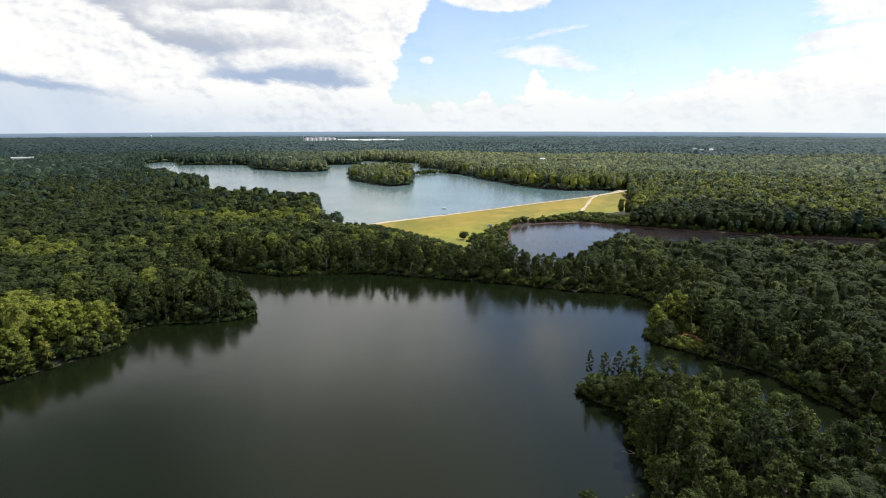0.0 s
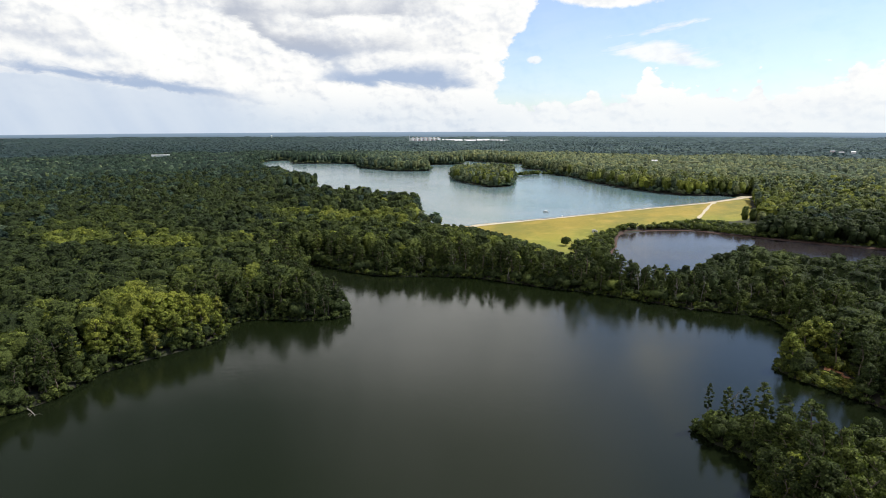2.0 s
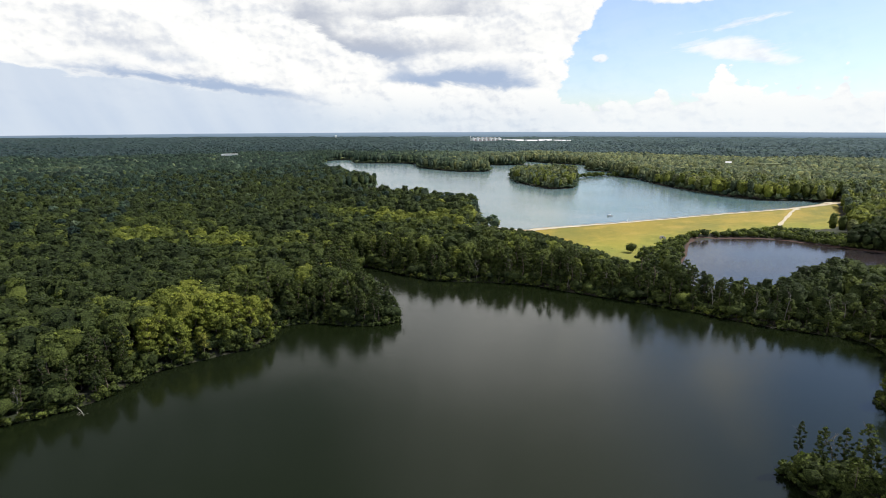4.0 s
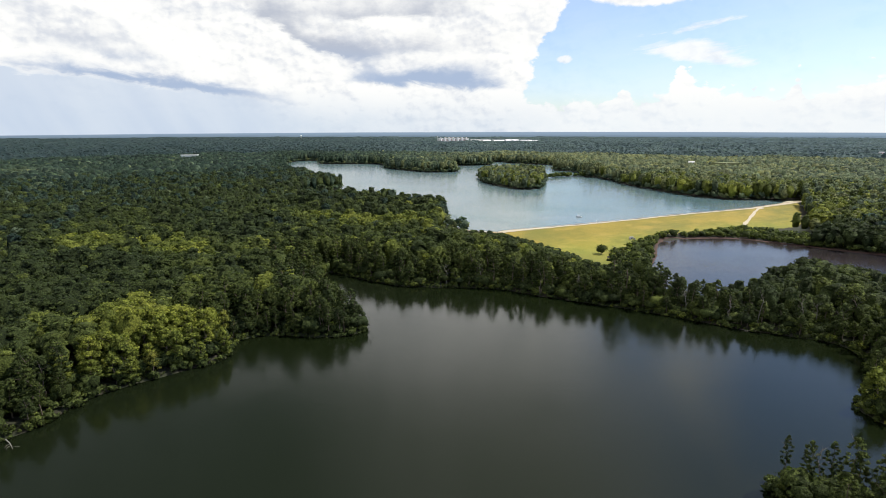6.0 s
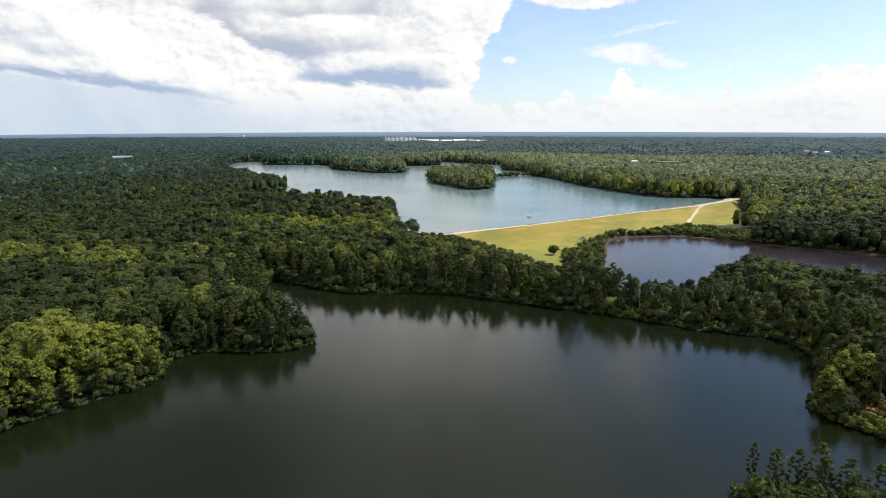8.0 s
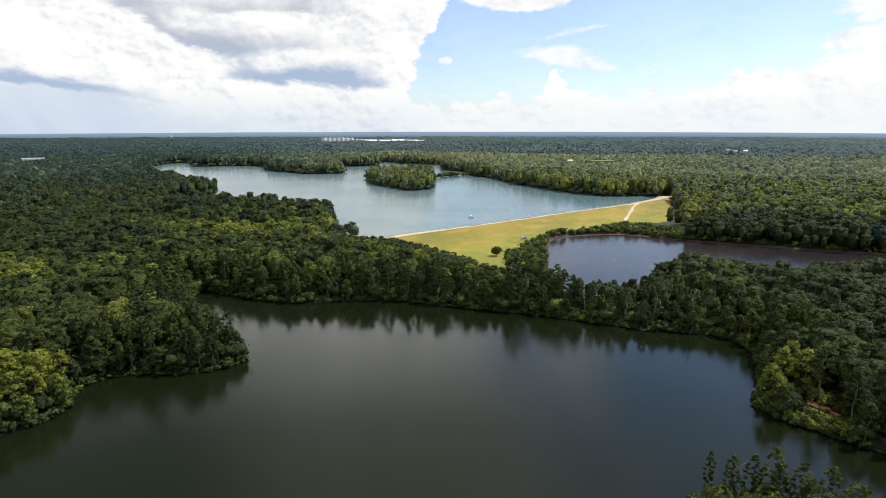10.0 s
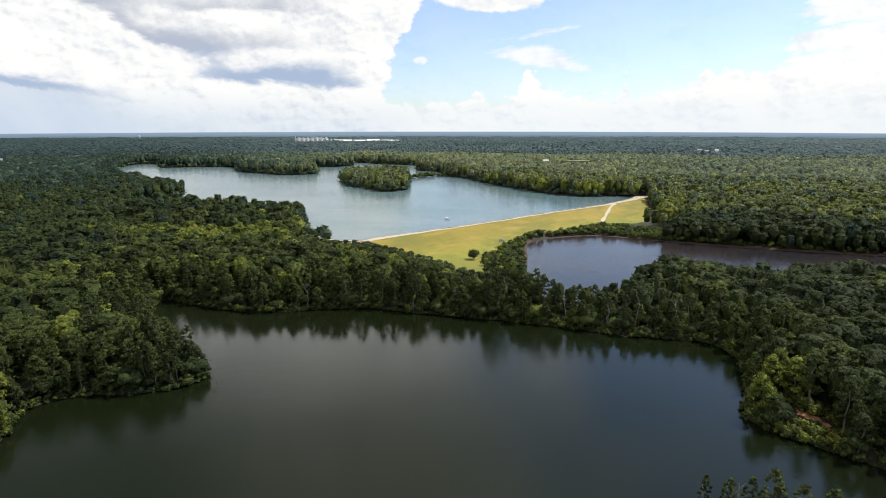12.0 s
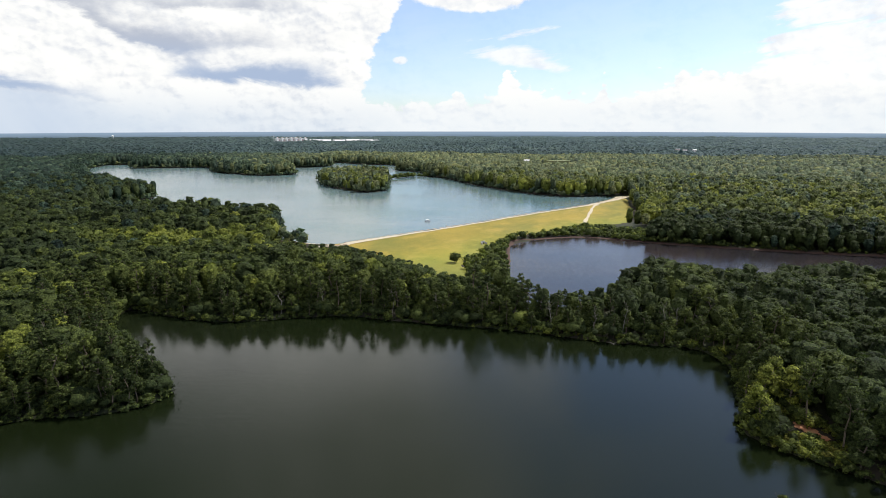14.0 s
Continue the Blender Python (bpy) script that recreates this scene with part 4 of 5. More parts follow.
def tree_kind(name, label, crown, trunk_bm, leaf, bark_mat=BARK):
    ob = new(name)
    cv, cf, cn = crown
    c = new("crown", mesh_of("crown", cv, cf, [leaf], None, True, None, cn))
    c.parent = ob
    part("trunk", trunk_bm, bark_mat, ob)
    return tagged(ob, label, "tree")


trng = np.random.default_rng(21)
hard_kinds = [tree_kind("hardwood_tree", "leafy green hardwood tree with a rounded crown by the lake", hardwood_crown(trng, 22, 24, 0.42, 15.8, 3.9),
                        limbed_trunk(trng, 13.5, 0.26, 6, 3.2), LEAVES_TREE) for _ in range(4)]
light_kinds = [tree_kind("young_hardwood", "full-crowned yellow-green hardwood tree, leaves toned as if sunlit", hardwood_crown(trng, 22, 24, 0.42, 15.2, 3.9),
                         limbed_trunk(trng, 13.0, 0.22, 6, 3.0), LEAVES_LIGHT) for _ in range(3)]
pine_kinds = [tree_kind("pine_tree", "tall dark green pine with a bare lower trunk", pine_crown(trng, 18, 26, 0.38, 18.0, 3.0, 0.42),
                        limbed_trunk(trng, 17.0, 0.22, 7, 2.2, 0.5), LEAVES_PINE) for _ in range(4)]


def plant(kinds, chosen, group):
    for n, i in enumerate(chosen):
        g = grown[i]
        m = pose(near[i, 0], near[i, 1], near_z[i], 0, 0, float(rng.uniform(0, 360)))
        src = kinds[n % len(kinds)]
        w = g * float(rng.uniform(0.92, 1.15))
        if n < len(kinds):
            t = src
            t.matrix_basis = m @ Matrix.Diagonal((w, w, g, 1))
        else:
            t = copy_thing(src, m)
            t.matrix_basis = m @ Matrix.Diagonal((w, w, g, 1))
        tagged(t, group=group)


plant(hard_kinds, hero_hard, "hardwoods along the lake shore")
plant(light_kinds, hero_light, "young hardwoods along the lake shore")
plant(pine_kinds, hero_pine, "pines along the lake shore")

mid_rng = np.random.default_rng(3)
mid_kinds = [with_stem(mid_rng, full_crown(mid_rng, 17.6, 3.1, 10, 12, 0.44), 15.0, 0.2) for _ in range(4)] + \
            [with_stem(mid_rng, full_crown(mid_rng, 15.8, 3.8, 11, 12, 0.48), 12.5, 0.22) for _ in range(4)]
back_kinds = [with_stem(mid_rng, full_crown(mid_rng, 17.4, 3.1, 9, 6, 0.56, 6, True), 12, 0.2, 3) for _ in range(4)] + \
             [with_stem(mid_rng, full_crown(mid_rng, 15.8, 3.8, 10, 6, 0.60, 6, True), 10, 0.22, 3) for _ in range(4)]
kind = np.where(is_pine, rng.integers(0, 4, len(near)), rng.integers(4, 8, len(near)))
size = np.stack([np.maximum(grown, 0.5) * rng.uniform(1.08, 1.45, len(near)), grown], 1)
tone = tones(rng, kind, 4)
# sun patches painted as stands of lighter leaf tone among the darker woods
stand = np.zeros(len(near))
for cx, cy, rx, ry, much in ((-136, 182, 36, 22, 0.62), (-225, 284, 80, 24, 0.82), (-140, 396, 56, 18, 0.9), (-150, 302, 44, 13, 0.55), (-300, 330, 60, 22, 0.25), (110, 225, 24, 30, 0.12), (100, 290, 30, 14, 0.2)):
    stand = np.maximum(stand, much * np.exp(-(((near[:, 0] - cx) / rx) ** 2 + ((near[:, 1] - cy) / ry) ** 2)))
# cloud shade put into the tone: darker to the right and far left
tone = np.clip(tone - 0.07 - 0.40 * np.clip((near[:, 0] - 40) / 40, 0, 1) - 0.34 * np.clip((-near[:, 0] - 130) / 60, 0, 1) + stand, 0, 0.9)
close = rest[dist[rest] < 270]
inner = rest[dist[rest] >= 270]
join_trees("woodland", "dense mixed pine and hardwood woods round the lake", mid_kinds, near[close], near_z[close], kind[close], size[close], tone[close], rng)
# some trees take the haze-tinted leaves, to blend into the far woods
hazed = rng.random(len(inner)) < np.clip((dist[inner] - 340) / 150, 0, 1) * 0.12
for who, leaf in ((inner[~hazed], LEAVES_WOOD), (inner[hazed], LEAVES_FAR)):
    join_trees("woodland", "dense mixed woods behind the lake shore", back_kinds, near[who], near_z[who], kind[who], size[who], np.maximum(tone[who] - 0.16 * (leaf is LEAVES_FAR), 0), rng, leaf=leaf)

# woods further off
low_rng = np.random.default_rng(4)


def far_trees(name, label, step, r0, r1, templates, wide, tall, pines, leaf=None, shore=(0.0, 9999.0)):
    p = scatter(step, -1250, 1150, 100, 1420, rng)
    r = np.hypot(*(p - VIEW_SPOT).T)
    p = p[(r >= r0) & (r < r1) & in_view(p)]
    s = shores(p)
    keep = free_land(p, s, 0.6) & (s[2] >= shore[0]) & (s[2] < shore[1]) & ((signed(p, GRASS_EDGE) > 7) | (p[:, 1] > 540))
    p, s = p[keep], s[:, keep]
    z = ground_height(p, s)
    k = rng.integers(0, len(templates), len(p))
    g = 0.95 + 0.12 * np.sin(p[:, 0] * 0.031) * np.cos(p[:, 1] * 0.027) + rng.normal(0, 0.085, len(p))
    g = np.clip(g, 0.7, 1.15)
    bearing = np.degrees(np.arctan2(p[:, 0], p[:, 1]))
    # cloud shade painted as darker tone to the left, lighter towards the island
    shade_by_bearing = 0.66 * np.clip((-bearing - 10) / 14, 0, 1) - 0.24 * np.clip((bearing + 14) / 8, 0, 1) * (1 - 0.85 * np.clip((bearing - 13) / 10, 0, 1))
    # one sunlit patch of far wood, painted as lighter tone
    young = 0.6 * np.exp(-(((p[:, 0] + 745) / 95) ** 2 + ((p[:, 1] - 665) / 45) ** 2))
    t = np.clip(tones(rng, k, pines) + 0.34 - shade_by_bearing + young, 0, 0.95)
    # the nearer of these trees more often keep leaf colours without haze
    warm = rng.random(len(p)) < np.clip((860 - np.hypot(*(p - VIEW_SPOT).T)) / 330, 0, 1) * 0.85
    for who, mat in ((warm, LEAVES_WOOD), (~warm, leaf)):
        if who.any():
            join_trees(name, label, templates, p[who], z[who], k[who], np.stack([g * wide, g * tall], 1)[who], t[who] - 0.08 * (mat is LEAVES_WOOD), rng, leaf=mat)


far_kinds = [full_crown(low_rng, 17.6, 3.6, 7, 3, 0.72, 6, True) + (0,) for _ in range(6)] + [full_crown(low_rng, 15.8, 4.7, 8, 3, 0.8, 6, True) + (0,) for _ in range(6)]
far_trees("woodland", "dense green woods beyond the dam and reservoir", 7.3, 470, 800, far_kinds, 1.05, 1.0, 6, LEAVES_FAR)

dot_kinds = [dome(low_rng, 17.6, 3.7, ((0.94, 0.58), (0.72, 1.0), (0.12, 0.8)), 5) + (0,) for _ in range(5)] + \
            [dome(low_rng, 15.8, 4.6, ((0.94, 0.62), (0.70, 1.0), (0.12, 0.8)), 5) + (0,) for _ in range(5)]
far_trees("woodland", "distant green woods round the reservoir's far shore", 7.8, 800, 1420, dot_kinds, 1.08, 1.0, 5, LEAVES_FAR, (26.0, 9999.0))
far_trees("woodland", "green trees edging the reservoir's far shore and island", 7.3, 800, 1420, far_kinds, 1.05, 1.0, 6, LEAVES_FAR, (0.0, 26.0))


def canopy_sheet():
    """The treetops of the far country as one uneven sheet out to the horizon."""
    az = np.concatenate([np.arange(-62, 50, 0.17), np.arange(50, 298, 3.0)])
    n = len(az)
    inner = np.where((az > -59.5) & (az < 47.5), 1400.0, np.where((az < 88) | (az > 265), 440.0, 190.0))
    a = np.radians(az)
    rows = []
    for q in range(175):
        t = q / 174
        rad = inner * np.exp(np.log(5150 / inner) * t)
        rows.append(np.stack([np.sin(a) * rad + VIEW_SPOT[0], np.cos(a) * rad + VIEW_SPOT[1]], 1))
    pts = np.concatenate(rows)
    s = shores(pts)
    z = ground_height(pts, s) + 14.0 + rng.normal(0, 1.9, len(pts))
    z += np.array([noise.noise((p[0] * 0.012, p[1] * 0.012, 2.0)) * 2 + noise.noise((p[0] * 0.0016, p[1] * 0.0016, 9.0)) * 6 for p in pts])
    front_row = np.arange(len(pts)) < n
    z[front_row] -= 9
    pts = pts + rng.uniform(-2.5, 2.5, pts.shape)
    i = np.arange(n)
    j = (i + 1) % n
    faces = []
    for q in range(174):
        faces.append(np.stack([q * n + i, q * n + j, (q + 1) * n + j, (q + 1) * n + i], 1))
    faces = np.concatenate(faces)[:, ::-1]
    tri = np.concatenate([faces[:, (0, 1, 2)], faces[:, (0, 2, 3)]])
    dry = s.min(0) > 6
    tri = tri[dry[tri].all(1)]
    tone = np.clip(rng.normal(0.34, 0.15, len(pts)) + 0.25 * np.array([noise.noise((p[0] * 0.002, p[1] * 0.004, 1.0)) for p in pts]), 0, 0.85)
    # treetops on the left take a darker tone in place of cloud shade
    tone = np.clip(tone - 0.42 * np.clip((-np.degrees(np.arctan2(pts[:, 0], pts[:, 1])) - 12) / 16, 0, 1), 0, 1)
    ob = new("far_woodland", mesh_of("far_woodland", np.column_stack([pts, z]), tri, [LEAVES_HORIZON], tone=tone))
    return tagged(ob, "unbroken dark woodland reaching to the horizon", "woodland", kind="stuff")


canopy_sheet()

# shrubs at the water's edge, round the pond, below the dam and on the causeway
shrub_rng = np.random.default_rng(5)
shrub_kinds = [with_stem(shrub_rng, shrub_crown(shrub_rng, 3, 13, 0.38), 1.0, 0.06, 3) for _ in range(4)]


def shrubs(name, label, p, lo, hi, rng, tone_mid=0.46, leaf=None):
    z = ground_height(p)
    g = rng.uniform(lo, hi, len(p))
    k = rng.integers(0, 4, len(p))
    return join_trees(name, label, shrub_kinds, p, z, k, np.stack([g * rng.uniform(0.9, 1.3, len(p)), g], 1), np.clip(rng.normal(tone_mid, 0.18, len(p)), 0, 0.95), rng, "shrubs", leaf)


edge = scatter(1.7, -200, 160, 40, 320, rng)
es = shores(edge)
pick = (es[0] > -0.5) & (es[0] < 5.0) & (rng.random(len(edge)) < 0.42) & ~((np.abs(edge[:, 0] - 93) < 4) & (np.abs(edge[:, 1] - 189) < 5))
shrubs("shrubs", "leafy bushes overhanging the lake's edge", edge[pick], 0.45, 1.3, rng)

thicket = scatter(1.5, 82, 100, 176, 200, rng)
ahead, aside = (94 - thicket[:, 0]) * 0.62 + (190 - thicket[:, 1]) * 0.78, (thicket[:, 0] - 94) * 0.78 - (thicket[:, 1] - 190) * 0.62
pick = (((ahead > 3.2) & (ahead < 17)) | (ahead < -2.5) | (np.abs(aside) > 5.2)) & (np.abs(aside) < 8.5) & (ahead > -7) & (signed(thicket, LAKE_SHORE) > 0.2)
shrubs("shrubs", "dry brownish scrub below the orange slope", thicket[pick], 0.45, 1.1, rng, 0.8)

hem_kinds = shrub_kinds
shrub_kinds = [with_stem(shrub_rng, shrub_crown(shrub_rng, 2, 6, 0.42, 1.7, 1.1), 0.5, 0.05, 3) for _ in range(4)]
hem = scatter(1.25, -200, 160, 60, 320, rng)
hs = signed(hem, LAKE_SHORE)
pick = (hs > -0.7) & (hs < 1.6) & (rng.random(len(hem)) < 0.75)
shrubs("shrubs", "low leafy growth hanging over the waterline", hem[pick], 0.4, 1.35, rng, 0.34)
low_kinds, shrub_kinds = shrub_kinds, hem_kinds

under = scatter(3.6, -200, 170, 50, 330, rng)
us = shores(under)
pick = (us[0] > 2.0) & (us[0] < 16) & (us[1] > 1.0) & (rng.random(len(under)) < 0.72) & ~((np.abs(under[:, 0] - 92) < 7) & (np.abs(under[:, 1] - 187) < 9))
full_kinds, shrub_kinds = shrub_kinds, [with_stem(shrub_rng, shrub_crown(shrub_rng, 6, 12, 0.16, 1.9, 1.15), 0.7, 0.04, 3) for _ in range(4)]
shrubs("undergrowth", "leafy saplings and undergrowth beneath the lakeside trees", under[pick], 1.6, 3.8, rng, 0.26)
shrub_kinds = full_kinds

brink = scatter(5.4, -680, 260, 390, 1330, rng)
bs = shores(brink)
bu, boff = along_dam(brink)
pick = (bs[2] > -0.5) & (bs[2] < 8) & ~((brink[:, 0] > -66) & (brink[:, 1] < 470)) & ~((np.abs(boff) < 16) & (bu > 0.001) & (bu < 0.999)) & free_land(brink, np.maximum(bs, 0.1), 0.0)
full_kinds, shrub_kinds = shrub_kinds, low_kinds
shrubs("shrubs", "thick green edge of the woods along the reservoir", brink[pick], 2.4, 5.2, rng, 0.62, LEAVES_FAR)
shrub_kinds = full_kinds

toe = scatter(3.1, 15, 200, 335, 520, rng)
ts = shores(toe)
tu, toff = along_dam(toe)
pick = (ts[1] > 2.5) & (ts[1] < 40) & (toff > 0) & (signed(toe, GRASS_EDGE) > 0.3) & (rng.random(len(toe)) < 0.8)
shrubs("shrubs", "green bushes and saplings between the grass dam and the pond", toe[pick], 0.7, 2.0, rng, 0.5)

ring = scatter(2.6, 30, 440, 260, 450, rng)
rs = shores(ring)
pick = (rs[1] > 1.2) & (rs[1] < 9) & ((ring[:, 0] > 150) | (ring[:, 1] < 340)) & (rng.random(len(ring)) < 0.6)
shrubs("shrubs", "bushes along the pond's muddy edge", ring[pick], 0.6, 1.7, rng, 0.55)

# ---- single things ----
def bush_on_grass():
    r = np.random.default_rng(31)
    ob = new("round_bush")
    v, f, q = shrub_crown(r, 16, 50, 0.34, 6.4, 3.3)
    c = new("crown", mesh_of("crown", v, f, [LEAVES_PINE], None, True, None, q))
    c.parent = ob
    part("trunk", limbed_trunk(r, 3.4, 0.2, 4, 1.4), BARK, ob)
    p = np.array([(21.2, 377.0)])
    ob.matrix_basis = pose(21.2, 377.0, float(ground_height(p)[0]))
    tagged(ob, "dark round bush standing alone on the grass", "bush")


bush_on_grass()


def causeway():
    """A low spit of earth with bushes from the island to the shore."""
    line = [(-40, 835), (-14, 876), (4, 892), (34, 897)]
    seg = np.array(line, float)
    q = np.linspace(0, 3, 60)
    c = np.stack([np.interp(q, range(4), seg[:, 0]), np.interp(q, range(4), seg[:, 1])], 1)
    t = np.gradient(c, axis=0)
    nrm = np.stack([-t[:, 1], t[:, 0]], 1) / np.linalg.norm(t, axis=1)[:, None]
    rows, zz = [], []
    for side, h in ((-5, 5.5), (-2.0, 8.15), (0, 8.3), (2.0, 8.15), (5, 5.5)):
        rows.append(c + nrm * side)
        zz.append(np.full(60, h))
    pts, z = np.concatenate(rows), np.concatenate(zz)
    faces = np.concatenate([np.stack([np.arange(59) + k * 60, np.arange(59) + k * 60 + 1, np.arange(59) + (k + 1) * 60 + 1, np.arange(59) + (k + 1) * 60], 1) for k in range(4)])[:, ::-1]
    ob = new("causeway", mesh_of("causeway", np.column_stack([pts, z]), faces, [FLOOR], smooth=True))
    tagged(ob, "narrow earth spit between island and shore", "causeway", kind="structure")
    r = np.random.default_rng(6)
    n = 46
    w = r.uniform(0.05, 2.95, n)
    p = np.stack([np.interp(w, range(4), seg[:, 0]), np.interp(w, range(4), seg[:, 1])], 1) + r.uniform(-1.6, 1.6, (n, 2))
    g = r.uniform(1.5, 2.9, n)
    join_trees("shrubs", "row of green bushes on the spit", shrub_kinds, p, np.full(n, 8.1), r.integers(0, 4, n), np.stack([g * 1.2, g], 1), r.uniform(0.4, 0.75, n), r, "shrubs")


causeway()


def pontoon_boat():
    boat = new("pontoon_boat")
    for y in (-0.85, 0.85):
        bm = bmesh.new()
        tube(bm, [(-2.9, y, 0.1), (-2.6, y, 0.08), (2.3, y, 0.08), (2.8, y, 0.2), (3.1, y, 0.36)], [0.22, 0.3, 0.3, 0.24, 0.06], 10)
        part("pontoon", bm, ALUMINIUM, boat)
    part("deck", box(bmesh.new(), -2.8, 2.6, -1.2, 1.2, 0.36, 0.46, 0.03), WHITE_PAINT, boat)
    bm = bmesh.new()
    for x0, x1, y0, y1 in ((-2.7, 2.5, -1.2, -1.15), (-2.7, 2.5, 1.15, 1.2), (2.45, 2.5, -1.15, 1.15), (-2.7, -2.65, -1.15, 1.15)):
        box(bm, x0, x1, y0, y1, 0.46, 1.05)
    part("side_panel", bm, WHITE_PAINT, boat)
    for x in (-1.9, 0.4):
        for y in (-1.05, 1.05):
            bm = bmesh.new()
            tube(bm, [(x, y, 0.46), (x, y, 2.2)], [0.03, 0.03], 6)
            part("canopy_post", bm, ALUMINIUM, boat)
    bm = bmesh.new()
    bmesh.ops.create_grid(bm, x_segments=6, y_segments=6, size=1.0)
    for v in bm.verts:
        v.co = Vector((-0.75 + v.co.x * 1.5, v.co.y * 1.2, 2.2 + 0.18 * (1 - v.co.y ** 2)))
    bmesh.ops.solidify(bm, geom=bm.faces[:], thickness=0.04)
    part("canopy", bm, CANVAS, boat)
    part("seat", box(bmesh.new(), 1.2, 2.3, -1.0, 1.0, 0.46, 0.9, 0.06), CANVAS, boat)
    part("console", box(bmesh.new(), -0.6, -0.1, 0.3, 1.0, 0.46, 1.3, 0.06), DARK_PLASTIC, boat)
    part("outboard_motor", box(bmesh.new(), -3.25, -2.85, -0.2, 0.2, 0.1, 1.15, 0.08), DARK_PLASTIC, boat)
    boat.matrix_basis = pose(9.6, 483.0, 8.02, 0, 0, 25) @ Matrix.Diagonal((0.7, 0.7, 0.7, 1))
    tagged(boat, "small white pontoon boat with a canopy on the reservoir", "boat")


pontoon_boat()


def far_z(x, y):
    return float(ground_height(np.array([(x, y)], float))[0])


def at_bearing(az, dist):
    return math.sin(radians(az)) * dist, math.cos(radians(az)) * dist


def power_plant():
    """A row of tall pale blocks and long low white sheds near the horizon."""
    x0, y0 = at_bearing(-12.6, 3000)
    z0 = 22
    plant_ob = new("power_plant")
    r = random.Random(4)
    for i in range(7):
        bm = bmesh.new()
        x = i * 22.4
        box(bm, x, x + 16, 0, 18, -30, 12 + r.uniform(-1.5, 1.5), 0.4)
        box(bm, x + 2, x + 7, 3, 9, 11, 15, 0.2)
        bmesh.ops.rotate(bm, verts=bm.verts[:], cent=(x + 8, 9, 0), matrix=Matrix.Rotation(radians(45), 3, "Z"))
        b = part("tower_block", bm, WHITE_PAINT, plant_ob, "pale block of the plant")
        part("roof", box(bmesh.new(), x + 8, x + 15.5, 1, 17, 11, 13.6, 0.3), PINK_WALL, b)
        if i < 6:
            part("link_wall", box(bmesh.new(), x + 16.1, x + 22.3, 4, 14, -30, 9 + r.uniform(-2, 2), 0.2), PINK_WALL, plant_ob)
    bm = bmesh.new()
    tube(bm, [(-8, 8, -30), (-8, 8, 20)], [1.6, 1.1], 12)
    part("chimney", bm, WHITE_PAINT, plant_ob)
    plant_ob.matrix_basis = pose(x0, y0, z0, 0, 0, 10) @ Matrix.Diagonal((1, 1, 1.3, 1))
    tagged(plant_ob, "row of pale industrial blocks near the horizon", "power plant")
    for dx, w, h in ((165, 105, 8), (280, 60, 6), (348, 66, 10), (424, 60, 6), (492, 20, 4)):
        shed = new("warehouse")
        part("wall", box(bmesh.new(), 0, w, 8, 24, -30, h * 0.4, 0.3), WHITE_PAINT, shed)
        bm = bmesh.new()
        a = [bm.verts.new(v) for v in ((-0.8, -14, h * 0.15), (w + 0.8, -14, h * 0.15), (w + 0.8, 24.8, h * 0.6 + 2), (-0.8, 24.8, h * 0.6 + 2), (-0.8, -14, h * 0.15 - 0.6), (w + 0.8, -14, h * 0.15 - 0.6), (w + 0.8, 24.8, h * 0.6), (-0.8, 24.8, h * 0.6))]
        for f in ((0, 1, 2, 3), (7, 6, 5, 4), (0, 4, 5, 1), (1, 5, 6, 2), (2, 6, 7, 3), (3, 7, 4, 0)):
            bm.faces.new([a[i] for i in f])
        part("roof", bm, WHITE_PAINT, shed)
        shed.matrix_basis = pose(x0 + dx * 0.985, y0 + dx * 0.174, z0 + 1, 0, 0, 10)
        tagged(shed, "long low white warehouse beside the plant", "warehouse", "warehouses by the plant")


power_plant()


def house(az, dist, w, d, h, up, roof_mat, wall_mat, label):
    x, y = at_bearing(az, dist)
    ob = new("house")
    part("wall", box(bmesh.new(), -w / 2, w / 2, -d / 2, d / 2, -12, h, 0.05), wall_mat, ob)
    bm = bmesh.new()
    a = [bm.verts.new(v) for v in ((-w / 2 - 0.5, -d / 2 - 0.5, h), (w / 2 + 0.5, -d / 2 - 0.5, h), (w / 2 + 0.5, d / 2 + 0.5, h), (-w / 2 - 0.5, d / 2 + 0.5, h), (-w / 2 - 0.5, 0, h + d * 0.32), (w / 2 + 0.5, 0, h + d * 0.32))]
    for f in ((0, 1, 5, 4), (2, 3, 4, 5), (0, 4, 3), (1, 2, 5), (3, 2, 1, 0)):
        bm.faces.new([a[i] for i in f])
    part("roof", bm, roof_mat, ob)
    for i in range(3):
        part("window", box(bmesh.new(), -w / 2 + w * (i + 0.6) / 3.4 - 0.6, -w / 2 + w * (i + 0.6) / 3.4 + 0.6, -d / 2 - 0.12, -d / 2 - 0.02, h * 0.35, h * 0.75), DARK_GLASS, ob)
    ob.matrix_basis = pose(x, y, far_z(x, y) + up, 0, 0, -az + 10)
    tagged(ob, label, "house")


house(11.05, 1085, 9, 6, 4, 13.5, WHITE_PAINT, WHITE_PAINT, "small white farmhouse showing above the far trees")
house(25.6, 1700, 10, 7, 4, 14.5, GREY_ROOF, WHITE_PAINT, "small white house showing above the woods")
house(26.4, 1720, 9, 7, 4, 15, WHITE_PAINT, WHITE_PAINT, "small white house showing above the woods")
house(25.0, 1740, 10, 7, 4, 15, GREY_ROOF, PINK_WALL, "pale house showing above the woods")


